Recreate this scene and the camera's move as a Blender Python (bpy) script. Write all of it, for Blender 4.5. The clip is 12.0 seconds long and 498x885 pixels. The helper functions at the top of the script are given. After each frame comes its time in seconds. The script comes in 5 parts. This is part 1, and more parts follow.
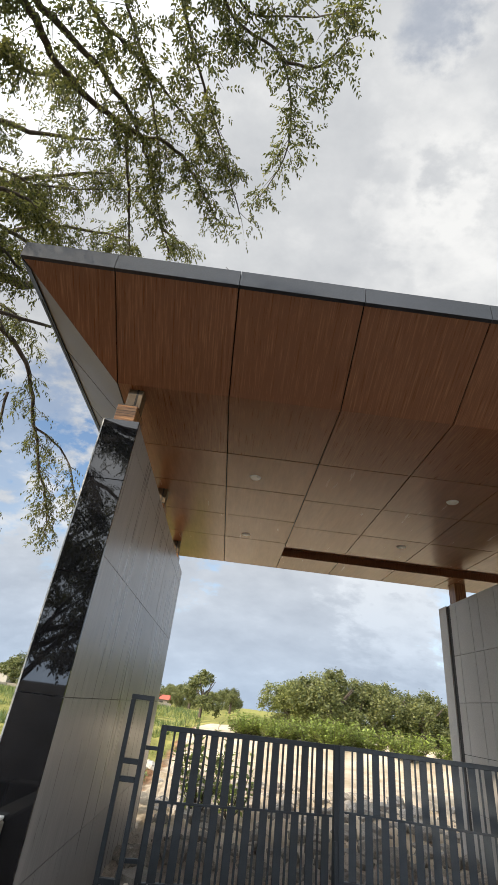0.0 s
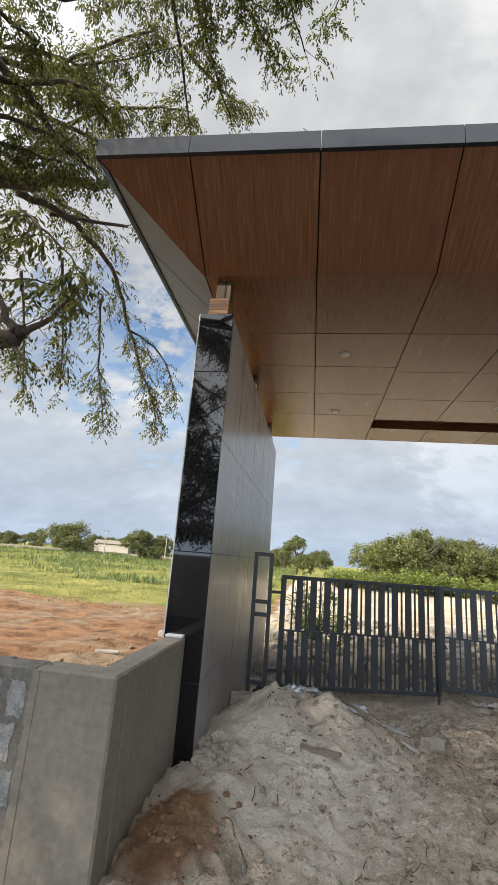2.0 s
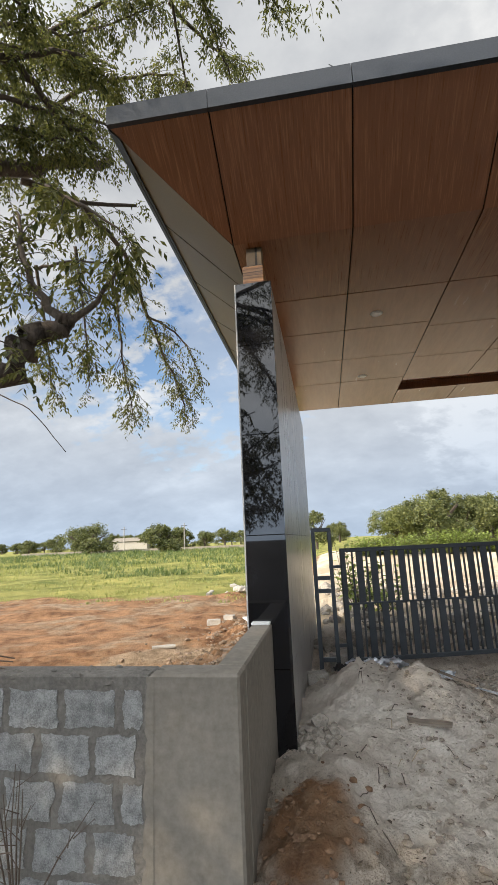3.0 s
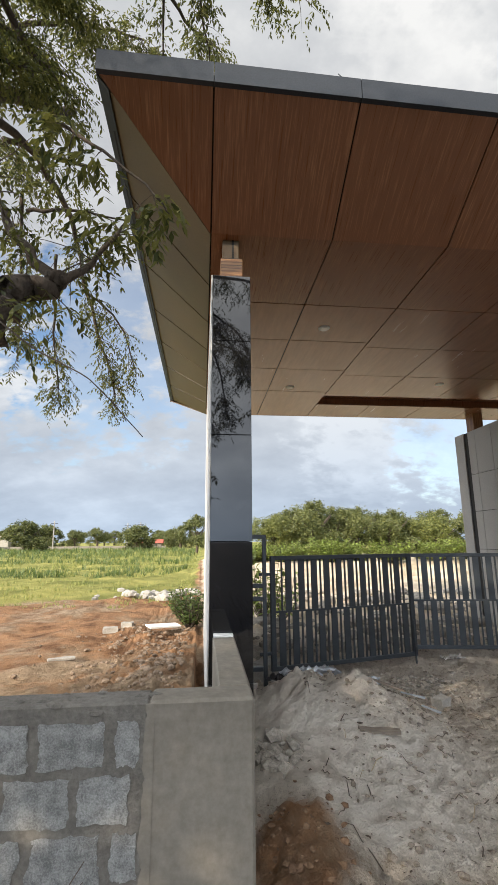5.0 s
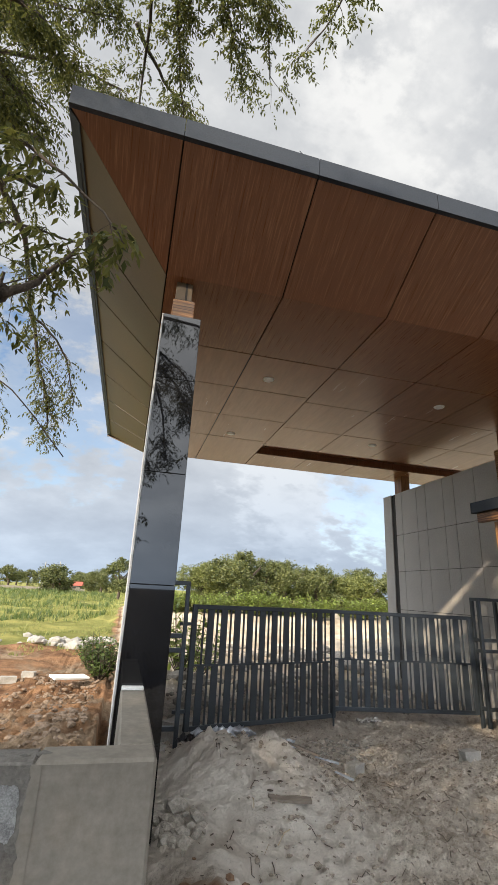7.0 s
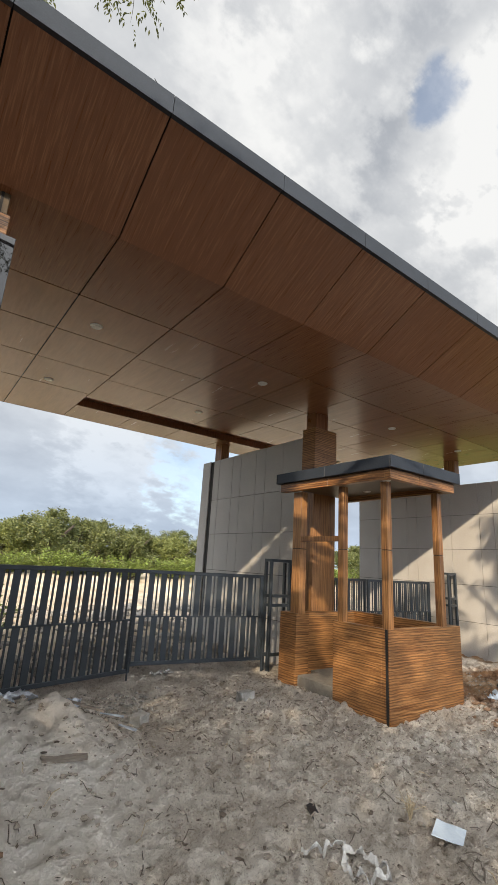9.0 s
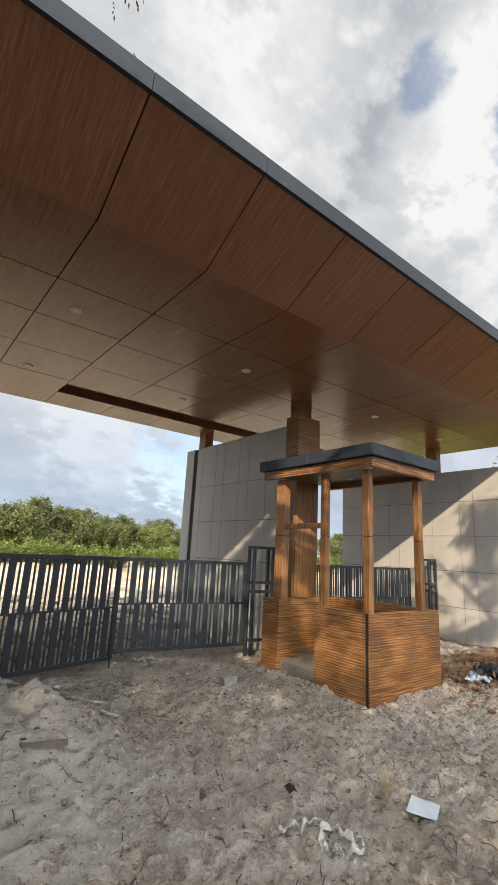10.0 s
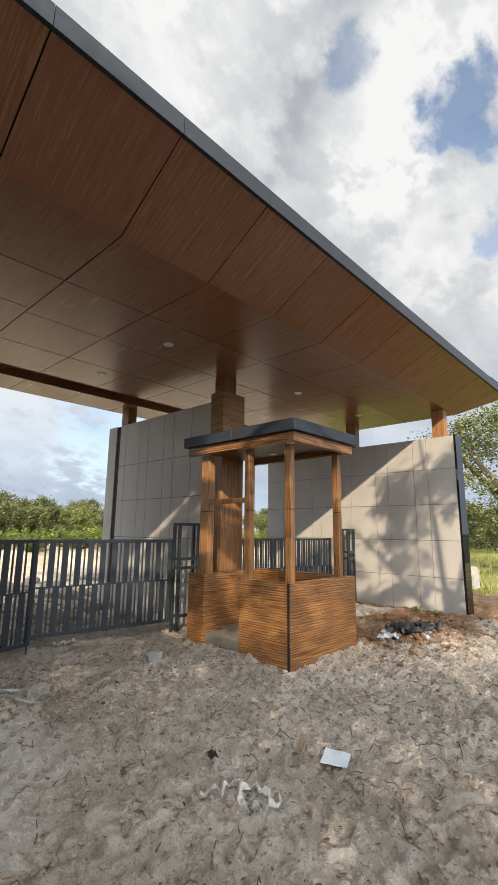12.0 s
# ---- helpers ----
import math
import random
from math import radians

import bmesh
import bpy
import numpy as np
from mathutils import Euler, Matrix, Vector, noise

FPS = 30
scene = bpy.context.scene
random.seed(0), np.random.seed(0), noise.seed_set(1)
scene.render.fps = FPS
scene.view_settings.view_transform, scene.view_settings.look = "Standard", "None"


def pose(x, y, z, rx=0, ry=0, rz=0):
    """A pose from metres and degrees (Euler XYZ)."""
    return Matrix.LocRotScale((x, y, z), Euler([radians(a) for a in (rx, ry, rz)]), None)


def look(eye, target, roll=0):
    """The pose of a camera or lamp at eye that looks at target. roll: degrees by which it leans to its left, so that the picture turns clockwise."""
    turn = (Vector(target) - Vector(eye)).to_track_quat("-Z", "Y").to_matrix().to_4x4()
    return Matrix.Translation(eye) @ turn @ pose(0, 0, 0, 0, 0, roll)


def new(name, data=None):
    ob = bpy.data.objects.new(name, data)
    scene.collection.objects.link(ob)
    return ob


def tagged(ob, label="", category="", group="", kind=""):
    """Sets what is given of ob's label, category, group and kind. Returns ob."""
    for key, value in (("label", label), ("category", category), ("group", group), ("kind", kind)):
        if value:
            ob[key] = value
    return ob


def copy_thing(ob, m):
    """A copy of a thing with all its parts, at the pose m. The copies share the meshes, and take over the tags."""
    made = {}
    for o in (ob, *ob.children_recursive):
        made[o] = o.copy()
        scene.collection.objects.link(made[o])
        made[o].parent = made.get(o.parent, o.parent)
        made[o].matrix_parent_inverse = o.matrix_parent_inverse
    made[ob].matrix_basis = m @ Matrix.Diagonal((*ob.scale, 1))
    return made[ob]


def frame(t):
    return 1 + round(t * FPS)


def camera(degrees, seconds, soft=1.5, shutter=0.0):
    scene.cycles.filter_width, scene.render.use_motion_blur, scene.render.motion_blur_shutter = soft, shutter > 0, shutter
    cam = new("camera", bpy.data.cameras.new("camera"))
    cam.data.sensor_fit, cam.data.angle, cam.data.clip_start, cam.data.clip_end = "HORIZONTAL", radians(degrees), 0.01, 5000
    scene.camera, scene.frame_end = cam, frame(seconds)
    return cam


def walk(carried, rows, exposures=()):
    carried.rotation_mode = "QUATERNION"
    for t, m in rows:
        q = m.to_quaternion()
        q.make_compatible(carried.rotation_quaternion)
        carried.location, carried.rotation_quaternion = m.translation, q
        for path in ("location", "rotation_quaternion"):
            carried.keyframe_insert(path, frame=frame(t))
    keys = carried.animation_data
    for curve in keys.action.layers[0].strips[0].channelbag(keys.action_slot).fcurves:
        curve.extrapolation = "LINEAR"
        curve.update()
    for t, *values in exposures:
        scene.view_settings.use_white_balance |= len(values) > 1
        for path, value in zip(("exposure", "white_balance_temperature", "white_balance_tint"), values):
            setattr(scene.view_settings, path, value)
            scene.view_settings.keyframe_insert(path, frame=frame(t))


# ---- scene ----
cam = camera(57.2, 12.0, soft=1.1)
PATH = [
    (0, (0.037, 0.587, 1.893), (0.021, 2.319, 2.893), 7.4),
    (0.5, (0.019, 0.598, 1.905), (-0.047, 2.355, 2.858), 8.0),
    (1, (-0.025, 0.302, 1.809), (-0.137, 2.129, 2.615), 8.4),
    (1.5, (-0.089, 0.326, 1.815), (-0.316, 2.216, 2.428), 7.7),
    (2, (-0.212, 0.328, 1.784), (-0.504, 2.243, 2.278), 4.5),
    (2.5, (-0.504, 0.339, 1.818), (-0.824, 2.267, 2.246), 0.5),
    (3, (-0.766, 0.499, 1.767), (-1.073, 2.43, 2.187), -2.5),
    (3.5, (-1.136, 0.693, 1.741), (-1.246, 2.649, 2.143), -4.5),
    (3.7, (-1.236, 0.733, 1.728), (-1.28, 2.702, 2.077), -4.5),
    (5.3, (-1.578, 0.666, 1.82), (-1.364, 2.594, 2.308), 0.0),
    (5.5, (-1.595, 0.69, 1.807), (-1.397, 2.603, 2.355), 0.6),
    (6, (-1.568, 0.673, 1.812), (-1.373, 2.567, 2.424), 2.1),
    (6.5, (-1.544, 0.708, 1.785), (-1.264, 2.585, 2.416), 2.8),
    (7, (-1.509, 0.714, 1.782), (-1.064, 2.561, 2.409), 3.0),
    (7.5, (-1.459, 0.709, 1.783), (-0.759, 2.479, 2.397), 2.7),
    (7.7, (-1.404, 0.714, 1.802), (-0.613, 2.448, 2.407), 2.7),
    (9.3, (-1.354, 0.746, 1.787), (-0.2, 2.304, 2.279), 3.3),
    (9.5, (-1.335, 0.744, 1.784), (-0.17, 2.298, 2.265), 3.1),
    (10, (-1.332, 0.737, 1.777), (-0.146, 2.278, 2.245), 3.1),
    (10.5, (-1.337, 0.732, 1.789), (-0.126, 2.256, 2.247), 2.8),
    (11, (-1.319, 0.729, 1.783), (-0.043, 2.205, 2.223), 2.2),
    (11.5, (-1.26, 0.723, 1.762), (0.104, 2.126, 2.176), 1.3),
    (12, (-1.246, 0.722, 1.766), (0.186, 2.066, 2.147), 0.7),
]
walk(cam, [(t, look(eye, target, roll)) for t, eye, target, roll in PATH], [(0.0, 0.68), (12.0, 0.68)])

# ---- light ----
SUN_EL, SUN_AZ = 24.0, 228.0      # degrees; azimuth clockwise from +y, where the sun stands
world = bpy.data.worlds.new("sky")
scene.world = world
world.use_nodes = True


def node(nt, kind, **kw):
    n = nt.nodes.new(kind)
    for k, v in kw.items():
        n.inputs[k.replace("_", " ")].default_value = v
    return n


def build_sky():
    nt = world.node_tree
    nt.nodes.clear()
    out = nt.nodes.new("ShaderNodeOutputWorld")
    bg = nt.nodes.new("ShaderNodeBackground")
    sky = nt.nodes.new("ShaderNodeTexSky")
    sky.sky_type, sky.sun_disc = "NISHITA", False
    sky.sun_elevation, sky.sun_rotation = radians(SUN_EL), radians(SUN_AZ)
    sky.air_density, sky.dust_density, sky.ozone_density = 1.0, 0.6, 1.5
    co = nt.nodes.new("ShaderNodeTexCoord")
    sep = nt.nodes.new("ShaderNodeSeparateXYZ")
    nt.links.new(co.outputs["Generated"], sep.inputs[0])
    # the cloud deck: directions laid onto a flat layer, so that clouds crowd towards the horizon
    zz = nt.nodes.new("ShaderNodeMath"); zz.operation = "MAXIMUM"; zz.inputs[1].default_value = 0.0
    nt.links.new(sep.outputs["Z"], zz.inputs[0])
    za = nt.nodes.new("ShaderNodeMath"); za.operation = "ADD"; za.inputs[1].default_value = 0.5
    nt.links.new(zz.outputs[0], za.inputs[0])
    inv = nt.nodes.new("ShaderNodeMath"); inv.operation = "DIVIDE"; inv.inputs[0].default_value = 1.0
    nt.links.new(za.outputs[0], inv.inputs[1])
    flat = nt.nodes.new("ShaderNodeVectorMath"); flat.operation = "SCALE"
    nt.links.new(co.outputs["Generated"], flat.inputs[0])
    nt.links.new(inv.outputs[0], flat.inputs["Scale"])
    place = nt.nodes.new("ShaderNodeMapping")
    place.inputs["Location"].default_value = (3.1, 1.7, 0.4)
    place.inputs["Scale"].default_value = (1.0, 1.25, 0.7)
    nt.links.new(flat.outputs[0], place.inputs[0])
    big = node(nt, "ShaderNodeTexNoise", Scale=1.7, Detail=10.0, Roughness=0.55)
    fine = node(nt, "ShaderNodeTexNoise", Scale=5.2, Detail=10.0, Roughness=0.58)
    nt.links.new(place.outputs[0], big.inputs["Vector"])
    nt.links.new(place.outputs[0], fine.inputs["Vector"])
    rim = node(nt, "ShaderNodeTexNoise", Scale=13.0, Detail=9.0, Roughness=0.58)
    nt.links.new(place.outputs[0], rim.inputs["Vector"])

    def blob(way, inner, outer, level):
        """A soft disc of sky round one direction: 1 inside, 0 outside, its rim torn by noise."""
        dot = nt.nodes.new("ShaderNodeVectorMath"); dot.operation = "DOT_PRODUCT"
        dot.inputs[1].default_value = Vector(way).normalized()
        nt.links.new(co.outputs["Generated"], dot.inputs[0])
        torn = nt.nodes.new("ShaderNodeMath"); torn.operation = "MULTIPLY_ADD"
        torn.inputs[1].default_value = 4.5 * (math.cos(radians(inner)) - math.cos(radians(outer)))
        nt.links.new(rim.outputs["Fac"], torn.inputs[0]); nt.links.new(dot.outputs["Value"], torn.inputs[2])
        r = nt.nodes.new("ShaderNodeMapRange"); r.interpolation_type = "SMOOTHSTEP"
        half = torn.inputs[1].default_value * 0.5
        r.inputs["From Min"].default_value, r.inputs["From Max"].default_value = math.cos(radians(outer)) + half, math.cos(radians(inner)) + half
        r.inputs["To Max"].default_value = level
        nt.links.new(torn.outputs[0], r.inputs["Value"])
        return r.outputs[0]

    def total(values):
        out_ = values[0]
        for v in values[1:]:
            m_ = nt.nodes.new("ShaderNodeMath"); m_.operation = "ADD"
            nt.links.new(out_, m_.inputs[0]); nt.links.new(v, m_.inputs[1])
            out_ = m_.outputs[0]
        return out_

    # gaps of blue, white sunlit heads and grey bellies of the clouds
    gaps = total([blob((0.705, 0.185, 0.686), 0.8, 4.8, 0.85), blob((0.564, 0.31, 0.766), 0.2, 2.9, 0.6), blob((0.83, 0.17, 0.53), 0.3, 3.0, 0.6), blob((0.209, 0.277, 0.938), 0.5, 4.5, 0.4),
                  blob((-0.2, 0.9, 0.38), 5.0, 13.0, 0.62), blob((-0.45, 0.8, 0.41), 4.0, 11.0, 0.62), blob((0.5, 0.845, 0.2), 3.0, 8.0, 0.4)])
    heads = total([blob((0.655, 0.27, 0.706), 3.0, 9.0, 0.15), blob((0.77, 0.27, 0.57), 4.0, 12.0, 0.1), blob((0.3, 0.45, 0.84), 4.0, 11.0, 0.07), blob((0.33, 0.925, 0.189), 2.0, 9.0, 0.12)])
    bellies = total([blob((0.585, 0.39, 0.713), 1.0, 6.5, 0.12), blob((0.36, 0.33, 0.87), 4.0, 12.0, 0.08), blob((-0.5, 0.84, 0.21), 5.0, 14.0, 0.05), blob((0.42, 0.42, 0.8), 4.0, 12.0, 0.08)])
    shape = nt.nodes.new("ShaderNodeMath"); shape.operation = "SUBTRACT"
    nt.links.new(bellies, shape.inputs[0]); nt.links.new(heads, shape.inputs[1])
    mixed = nt.nodes.new("ShaderNodeMath"); mixed.operation = "MULTIPLY_ADD"; mixed.inputs[1].default_value = 0.55
    nt.links.new(fine.outputs["Fac"], mixed.inputs[0])
    bigger = nt.nodes.new("ShaderNodeMath"); bigger.operation = "MULTIPLY_ADD"; bigger.inputs[1].default_value = 0.45
    nt.links.new(big.outputs["Fac"], bigger.inputs[0]); nt.links.new(shape.outputs[0], bigger.inputs[2])
    nt.links.new(bigger.outputs[0], mixed.inputs[2])
    tone = nt.nodes.new("ShaderNodeValToRGB")
    e = tone.color_ramp.elements
    e[0].position, e[0].color = 0.35, (4.45, 4.45, 4.4, 1)
    e[1].position, e[1].color = 0.7, (2.1, 2.22, 2.42, 1)
    m = tone.color_ramp.elements.new(0.48); m.color = (3.3, 3.37, 3.45, 1)
    nt.links.new(mixed.outputs[0], tone.inputs[0])
    low = nt.nodes.new("ShaderNodeMapRange")
    low.inputs["From Min"].default_value, low.inputs["From Max"].default_value = 0.0, 0.4
    low.inputs["To Min"].default_value, low.inputs["To Max"].default_value = 1.0, 0.0
    nt.links.new(zz.outputs[0], low.inputs["Value"])
    haze = nt.nodes.new("ShaderNodeMixRGB"); haze.blend_type = "MULTIPLY"
    haze.inputs["Color2"].default_value = (0.64, 0.78, 0.98, 1)
    nt.links.new(low.outputs[0], haze.inputs["Fac"])
    veil = nt.nodes.new("ShaderNodeMixRGB")
    veil.inputs["Color2"].default_value = (4.4, 4.36, 4.28, 1)
    vf = nt.nodes.new("ShaderNodeMath"); vf.operation = "MULTIPLY"; vf.inputs[1].default_value = 0.5
    nt.links.new(low.outputs[0], vf.inputs[0]); nt.links.new(vf.outputs[0], veil.inputs["Fac"])
    nt.links.new(tone.outputs["Color"], veil.inputs["Color1"])
    nt.links.new(veil.outputs[0], haze.inputs["Color1"])
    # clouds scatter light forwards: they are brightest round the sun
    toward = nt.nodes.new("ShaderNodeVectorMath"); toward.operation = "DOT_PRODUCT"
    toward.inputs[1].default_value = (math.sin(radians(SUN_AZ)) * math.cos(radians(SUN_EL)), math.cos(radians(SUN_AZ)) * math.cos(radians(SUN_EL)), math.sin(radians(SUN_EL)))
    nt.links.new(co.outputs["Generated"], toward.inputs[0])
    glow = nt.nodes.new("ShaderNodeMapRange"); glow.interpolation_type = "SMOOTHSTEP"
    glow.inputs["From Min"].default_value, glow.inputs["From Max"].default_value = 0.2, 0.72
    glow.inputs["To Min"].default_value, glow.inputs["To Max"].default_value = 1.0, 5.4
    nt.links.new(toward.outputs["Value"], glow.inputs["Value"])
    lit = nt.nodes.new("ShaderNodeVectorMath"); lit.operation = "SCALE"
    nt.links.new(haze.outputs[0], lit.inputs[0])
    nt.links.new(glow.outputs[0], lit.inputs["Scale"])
    mix = nt.nodes.new("ShaderNodeMixRGB")
    part_ = nt.nodes.new("ShaderNodeMath"); part_.operation = "SUBTRACT"; part_.use_clamp = True
    part_.inputs[0].default_value = 1.0
    nt.links.new(gaps, part_.inputs[1])
    nt.links.new(part_.outputs[0], mix.inputs["Fac"])
    nt.links.new(sky.outputs[0], mix.inputs["Color1"])
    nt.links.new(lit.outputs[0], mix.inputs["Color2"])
    nt.links.new(mix.outputs[0], bg.inputs["Color"])
    bg.inputs["Strength"].default_value = 0.13
    nt.links.new(bg.outputs[0], out.inputs[0])


build_sky()
lamp = bpy.data.lights.new("sun", "SUN")
lamp.energy, lamp.angle, lamp.color = 4.1, radians(0.6), (1.0, 0.84, 0.63)
sun = new("sun", lamp)
sd = Vector((math.sin(radians(SUN_AZ)) * math.cos(radians(SUN_EL)), math.cos(radians(SUN_AZ)) * math.cos(radians(SUN_EL)), math.sin(radians(SUN_EL))))
sun.matrix_world = look(sd * 60, (0, 0, 0))

# ---- materials ----


def material(name, dark, light, rough=0.7, metal=0.0, scale=3.0, fine=40.0, bump=0.2, stretch=(1, 1, 1), spec=0.5, wear=0.0, random_tone=0.0, lo=0.35, hi=0.65, depth=0.01):
    """Base colour between two tones at two noise scales, with relief; stretch gives grain a direction."""
    mt = bpy.data.materials.new(name)
    mt.use_nodes = True
    nt = mt.node_tree
    bs = nt.nodes["Principled BSDF"]
    co = nt.nodes.new("ShaderNodeTexCoord")
    mp = nt.nodes.new("ShaderNodeMapping")
    mp.inputs["Scale"].default_value = stretch
    nt.links.new(co.outputs["Object"], mp.inputs[0])
    n1 = node(nt, "ShaderNodeTexNoise", Scale=scale, Detail=6.0, Roughness=0.6)
    n2 = node(nt, "ShaderNodeTexNoise", Scale=fine, Detail=4.0, Roughness=0.65)
    nt.links.new(mp.outputs[0], n1.inputs["Vector"])
    nt.links.new(mp.outputs[0], n2.inputs["Vector"])
    add = nt.nodes.new("ShaderNodeMath"); add.operation = "ADD"
    nt.links.new(n1.outputs["Fac"], add.inputs[0])
    nt.links.new(n2.outputs["Fac"], add.inputs[1])
    half = nt.nodes.new("ShaderNodeMath"); half.operation = "MULTIPLY"; half.inputs[1].default_value = 0.5
    nt.links.new(add.outputs[0], half.inputs[0])
    src = half.outputs[0]
    if random_tone:
        oi = nt.nodes.new("ShaderNodeObjectInfo")
        sh = nt.nodes.new("ShaderNodeMath"); sh.operation = "MULTIPLY_ADD"
        sh.inputs[1].default_value, sh.inputs[2].default_value = random_tone, -random_tone / 2
        nt.links.new(oi.outputs["Random"], sh.inputs[0])
        a2 = nt.nodes.new("ShaderNodeMath"); a2.operation = "ADD"
        nt.links.new(src, a2.inputs[0]); nt.links.new(sh.outputs[0], a2.inputs[1])
        src = a2.outputs[0]
    rp = nt.nodes.new("ShaderNodeValToRGB")
    rp.color_ramp.elements[0].position, rp.color_ramp.elements[0].color = lo, (*dark, 1)
    rp.color_ramp.elements[1].position, rp.color_ramp.elements[1].color = hi, (*light, 1)
    nt.links.new(src, rp.inputs[0])
    nt.links.new(rp.outputs[0], bs.inputs["Base Color"])
    bs.inputs["Metallic"].default_value = metal
    bs.inputs["Specular IOR Level"].default_value = spec
    rr = nt.nodes.new("ShaderNodeMapRange")
    rr.inputs["To Min"].default_value, rr.inputs["To Max"].default_value = max(rough - 0.08 - wear, 0.02), min(rough + 0.08 + wear, 1)
    nt.links.new(n1.outputs["Fac"], rr.inputs["Value"])
    nt.links.new(rr.outputs[0], bs.inputs["Roughness"])
    if bump:
        bp = nt.nodes.new("ShaderNodeBump")
        bp.inputs["Strength"].default_value, bp.inputs["Distance"].default_value = bump, depth
        nt.links.new(n2.outputs["Fac"], bp.inputs["Height"])
        nt.links.new(bp.outputs[0], bs.inputs["Normal"])
    return mt


def wood(name, dark, light, stretch, rough=0.42, scale=2.0, fine=14.0, lo=0.4, hi=0.64, tone=0.05):
    return material(name, dark, light, rough, 0, scale, fine, 0.08, stretch, 0.4, 0.03, tone, lo, hi, 0.002)


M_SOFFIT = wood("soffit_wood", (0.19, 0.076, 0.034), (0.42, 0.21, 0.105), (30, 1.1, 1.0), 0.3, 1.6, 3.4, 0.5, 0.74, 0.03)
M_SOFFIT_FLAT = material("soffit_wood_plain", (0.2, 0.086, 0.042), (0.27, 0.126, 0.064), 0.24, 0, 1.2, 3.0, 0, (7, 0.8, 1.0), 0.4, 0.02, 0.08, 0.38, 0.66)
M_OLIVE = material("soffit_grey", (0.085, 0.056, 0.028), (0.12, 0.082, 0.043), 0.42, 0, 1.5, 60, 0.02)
M_FASCIA = material("fascia_metal", (0.02, 0.025, 0.034), (0.036, 0.043, 0.056), 0.42, 0.0, 1.2, 70, 0.02, spec=0.25)
M_GRANITE = material("black_granite", (0.005, 0.005, 0.006), (0.014, 0.014, 0.016), 0.02, 0, 6, 260, 0.0, wear=-0.08)
M_TILE = material("grey_stone_tile", (0.20, 0.195, 0.19), (0.40, 0.39, 0.375), 0.3, 0, 1.2, 12, 0.04, (1, 7, 0.35), 0.5, 0.05, 0.06, 0.36, 0.66, 0.003)
M_CLAD = material("grey_cladding", (0.33, 0.308, 0.28), (0.44, 0.413, 0.38), 0.55, 0, 1.0, 35, 0.05, (1, 1, 1), 0.4, 0.02, 0.05, 0.36, 0.66, 0.003)
M_GAP = material("dark_joint", (0.012, 0.011, 0.01), (0.025, 0.022, 0.02), 0.8, 0, 4, 60, 0.0)
M_STEEL = material("gate_paint", (0.022, 0.028, 0.034), (0.042, 0.05, 0.058), 0.4, 0.1, 3, 80, 0.03)
M_BOOTHH = wood("booth_wood_level", (0.125, 0.048, 0.016), (0.42, 0.215, 0.082), (0.6, 0.6, 34), 0.36, 1.6, 3.6, 0.4, 0.6)
M_BOOTHV = wood("booth_wood_upright", (0.125, 0.048, 0.016), (0.42, 0.215, 0.082), (28, 28, 0.8), 0.4, 2.0, 3.2, 0.4, 0.62)


def band_grain(mt, axis_scale, pitch, depth):
    """Wavy parallel veneer lines over a wood, as a darker tone."""
    nt = mt.node_tree
    bs = nt.nodes["Principled BSDF"]
    base = bs.inputs["Base Color"].links[0].from_socket
    co = nt.nodes.new("ShaderNodeTexCoord")
    mp = nt.nodes.new("ShaderNodeMapping")
    mp.inputs["Scale"].default_value = axis_scale
    nt.links.new(co.outputs["Object"], mp.inputs[0])
    wv = nt.nodes.new("ShaderNodeTexWave")
    wv.wave_type, wv.bands_direction = "BANDS", "Z"
    wv.inputs["Scale"].default_value = 2 * math.pi / (20 * pitch)
    wv.inputs["Distortion"].default_value, wv.inputs["Detail"].default_value, wv.inputs["Detail Scale"].default_value = 5.0, 3.0, 1.6
    nt.links.new(mp.outputs[0], wv.inputs["Vector"])
    rp = nt.nodes.new("ShaderNodeValToRGB")
    rp.color_ramp.elements[0].position, rp.color_ramp.elements[0].color = 0.12, (0.34, 0.28, 0.24, 1)
    rp.color_ramp.elements[1].position, rp.color_ramp.elements[1].color = 0.6, (1, 1, 1, 1)
    nt.links.new(wv.outputs["Fac"], rp.inputs[0])
    mx = nt.nodes.new("ShaderNodeMixRGB"); mx.blend_type = "MULTIPLY"; mx.inputs["Fac"].default_value = depth
    nt.links.new(base, mx.inputs["Color1"]); nt.links.new(rp.outputs[0], mx.inputs["Color2"])
    nt.links.new(mx.outputs[0], bs.inputs["Base Color"])


band_grain(M_BOOTHH, (0.22, 0.22, 1.0), 0.034, 0.75)
M_CONC = material("cement_plaster", (0.15, 0.133, 0.108), (0.245, 0.22, 0.183), 0.85, 0, 1.3, 20, 0.1, lo=0.36, hi=0.64)
M_BLOCK = material("concrete_block", (0.15, 0.151, 0.147), (0.37, 0.37, 0.36), 0.92, 0, 16, 120, 1.0, lo=0.4, hi=0.6, random_tone=0.06)
M_MORTAR = material("mortar", (0.095, 0.087, 0.076), (0.2, 0.186, 0.165), 0.95, 0, 7, 40, 1.0)
M_WHITE = material("white_paint", (0.72, 0.72, 0.7), (0.84, 0.84, 0.82), 0.7, 0, 2, 30, 0.1)
M_COAT = material("outer_wall_paint", (0.46, 0.46, 0.45), (0.58, 0.58, 0.57), 0.7, 0, 2, 30, 0.1)
M_LAMP = material("lamp_glass", (0.6, 0.6, 0.58), (0.7, 0.7, 0.68), 0.3, 0, 3, 30, 0.0)
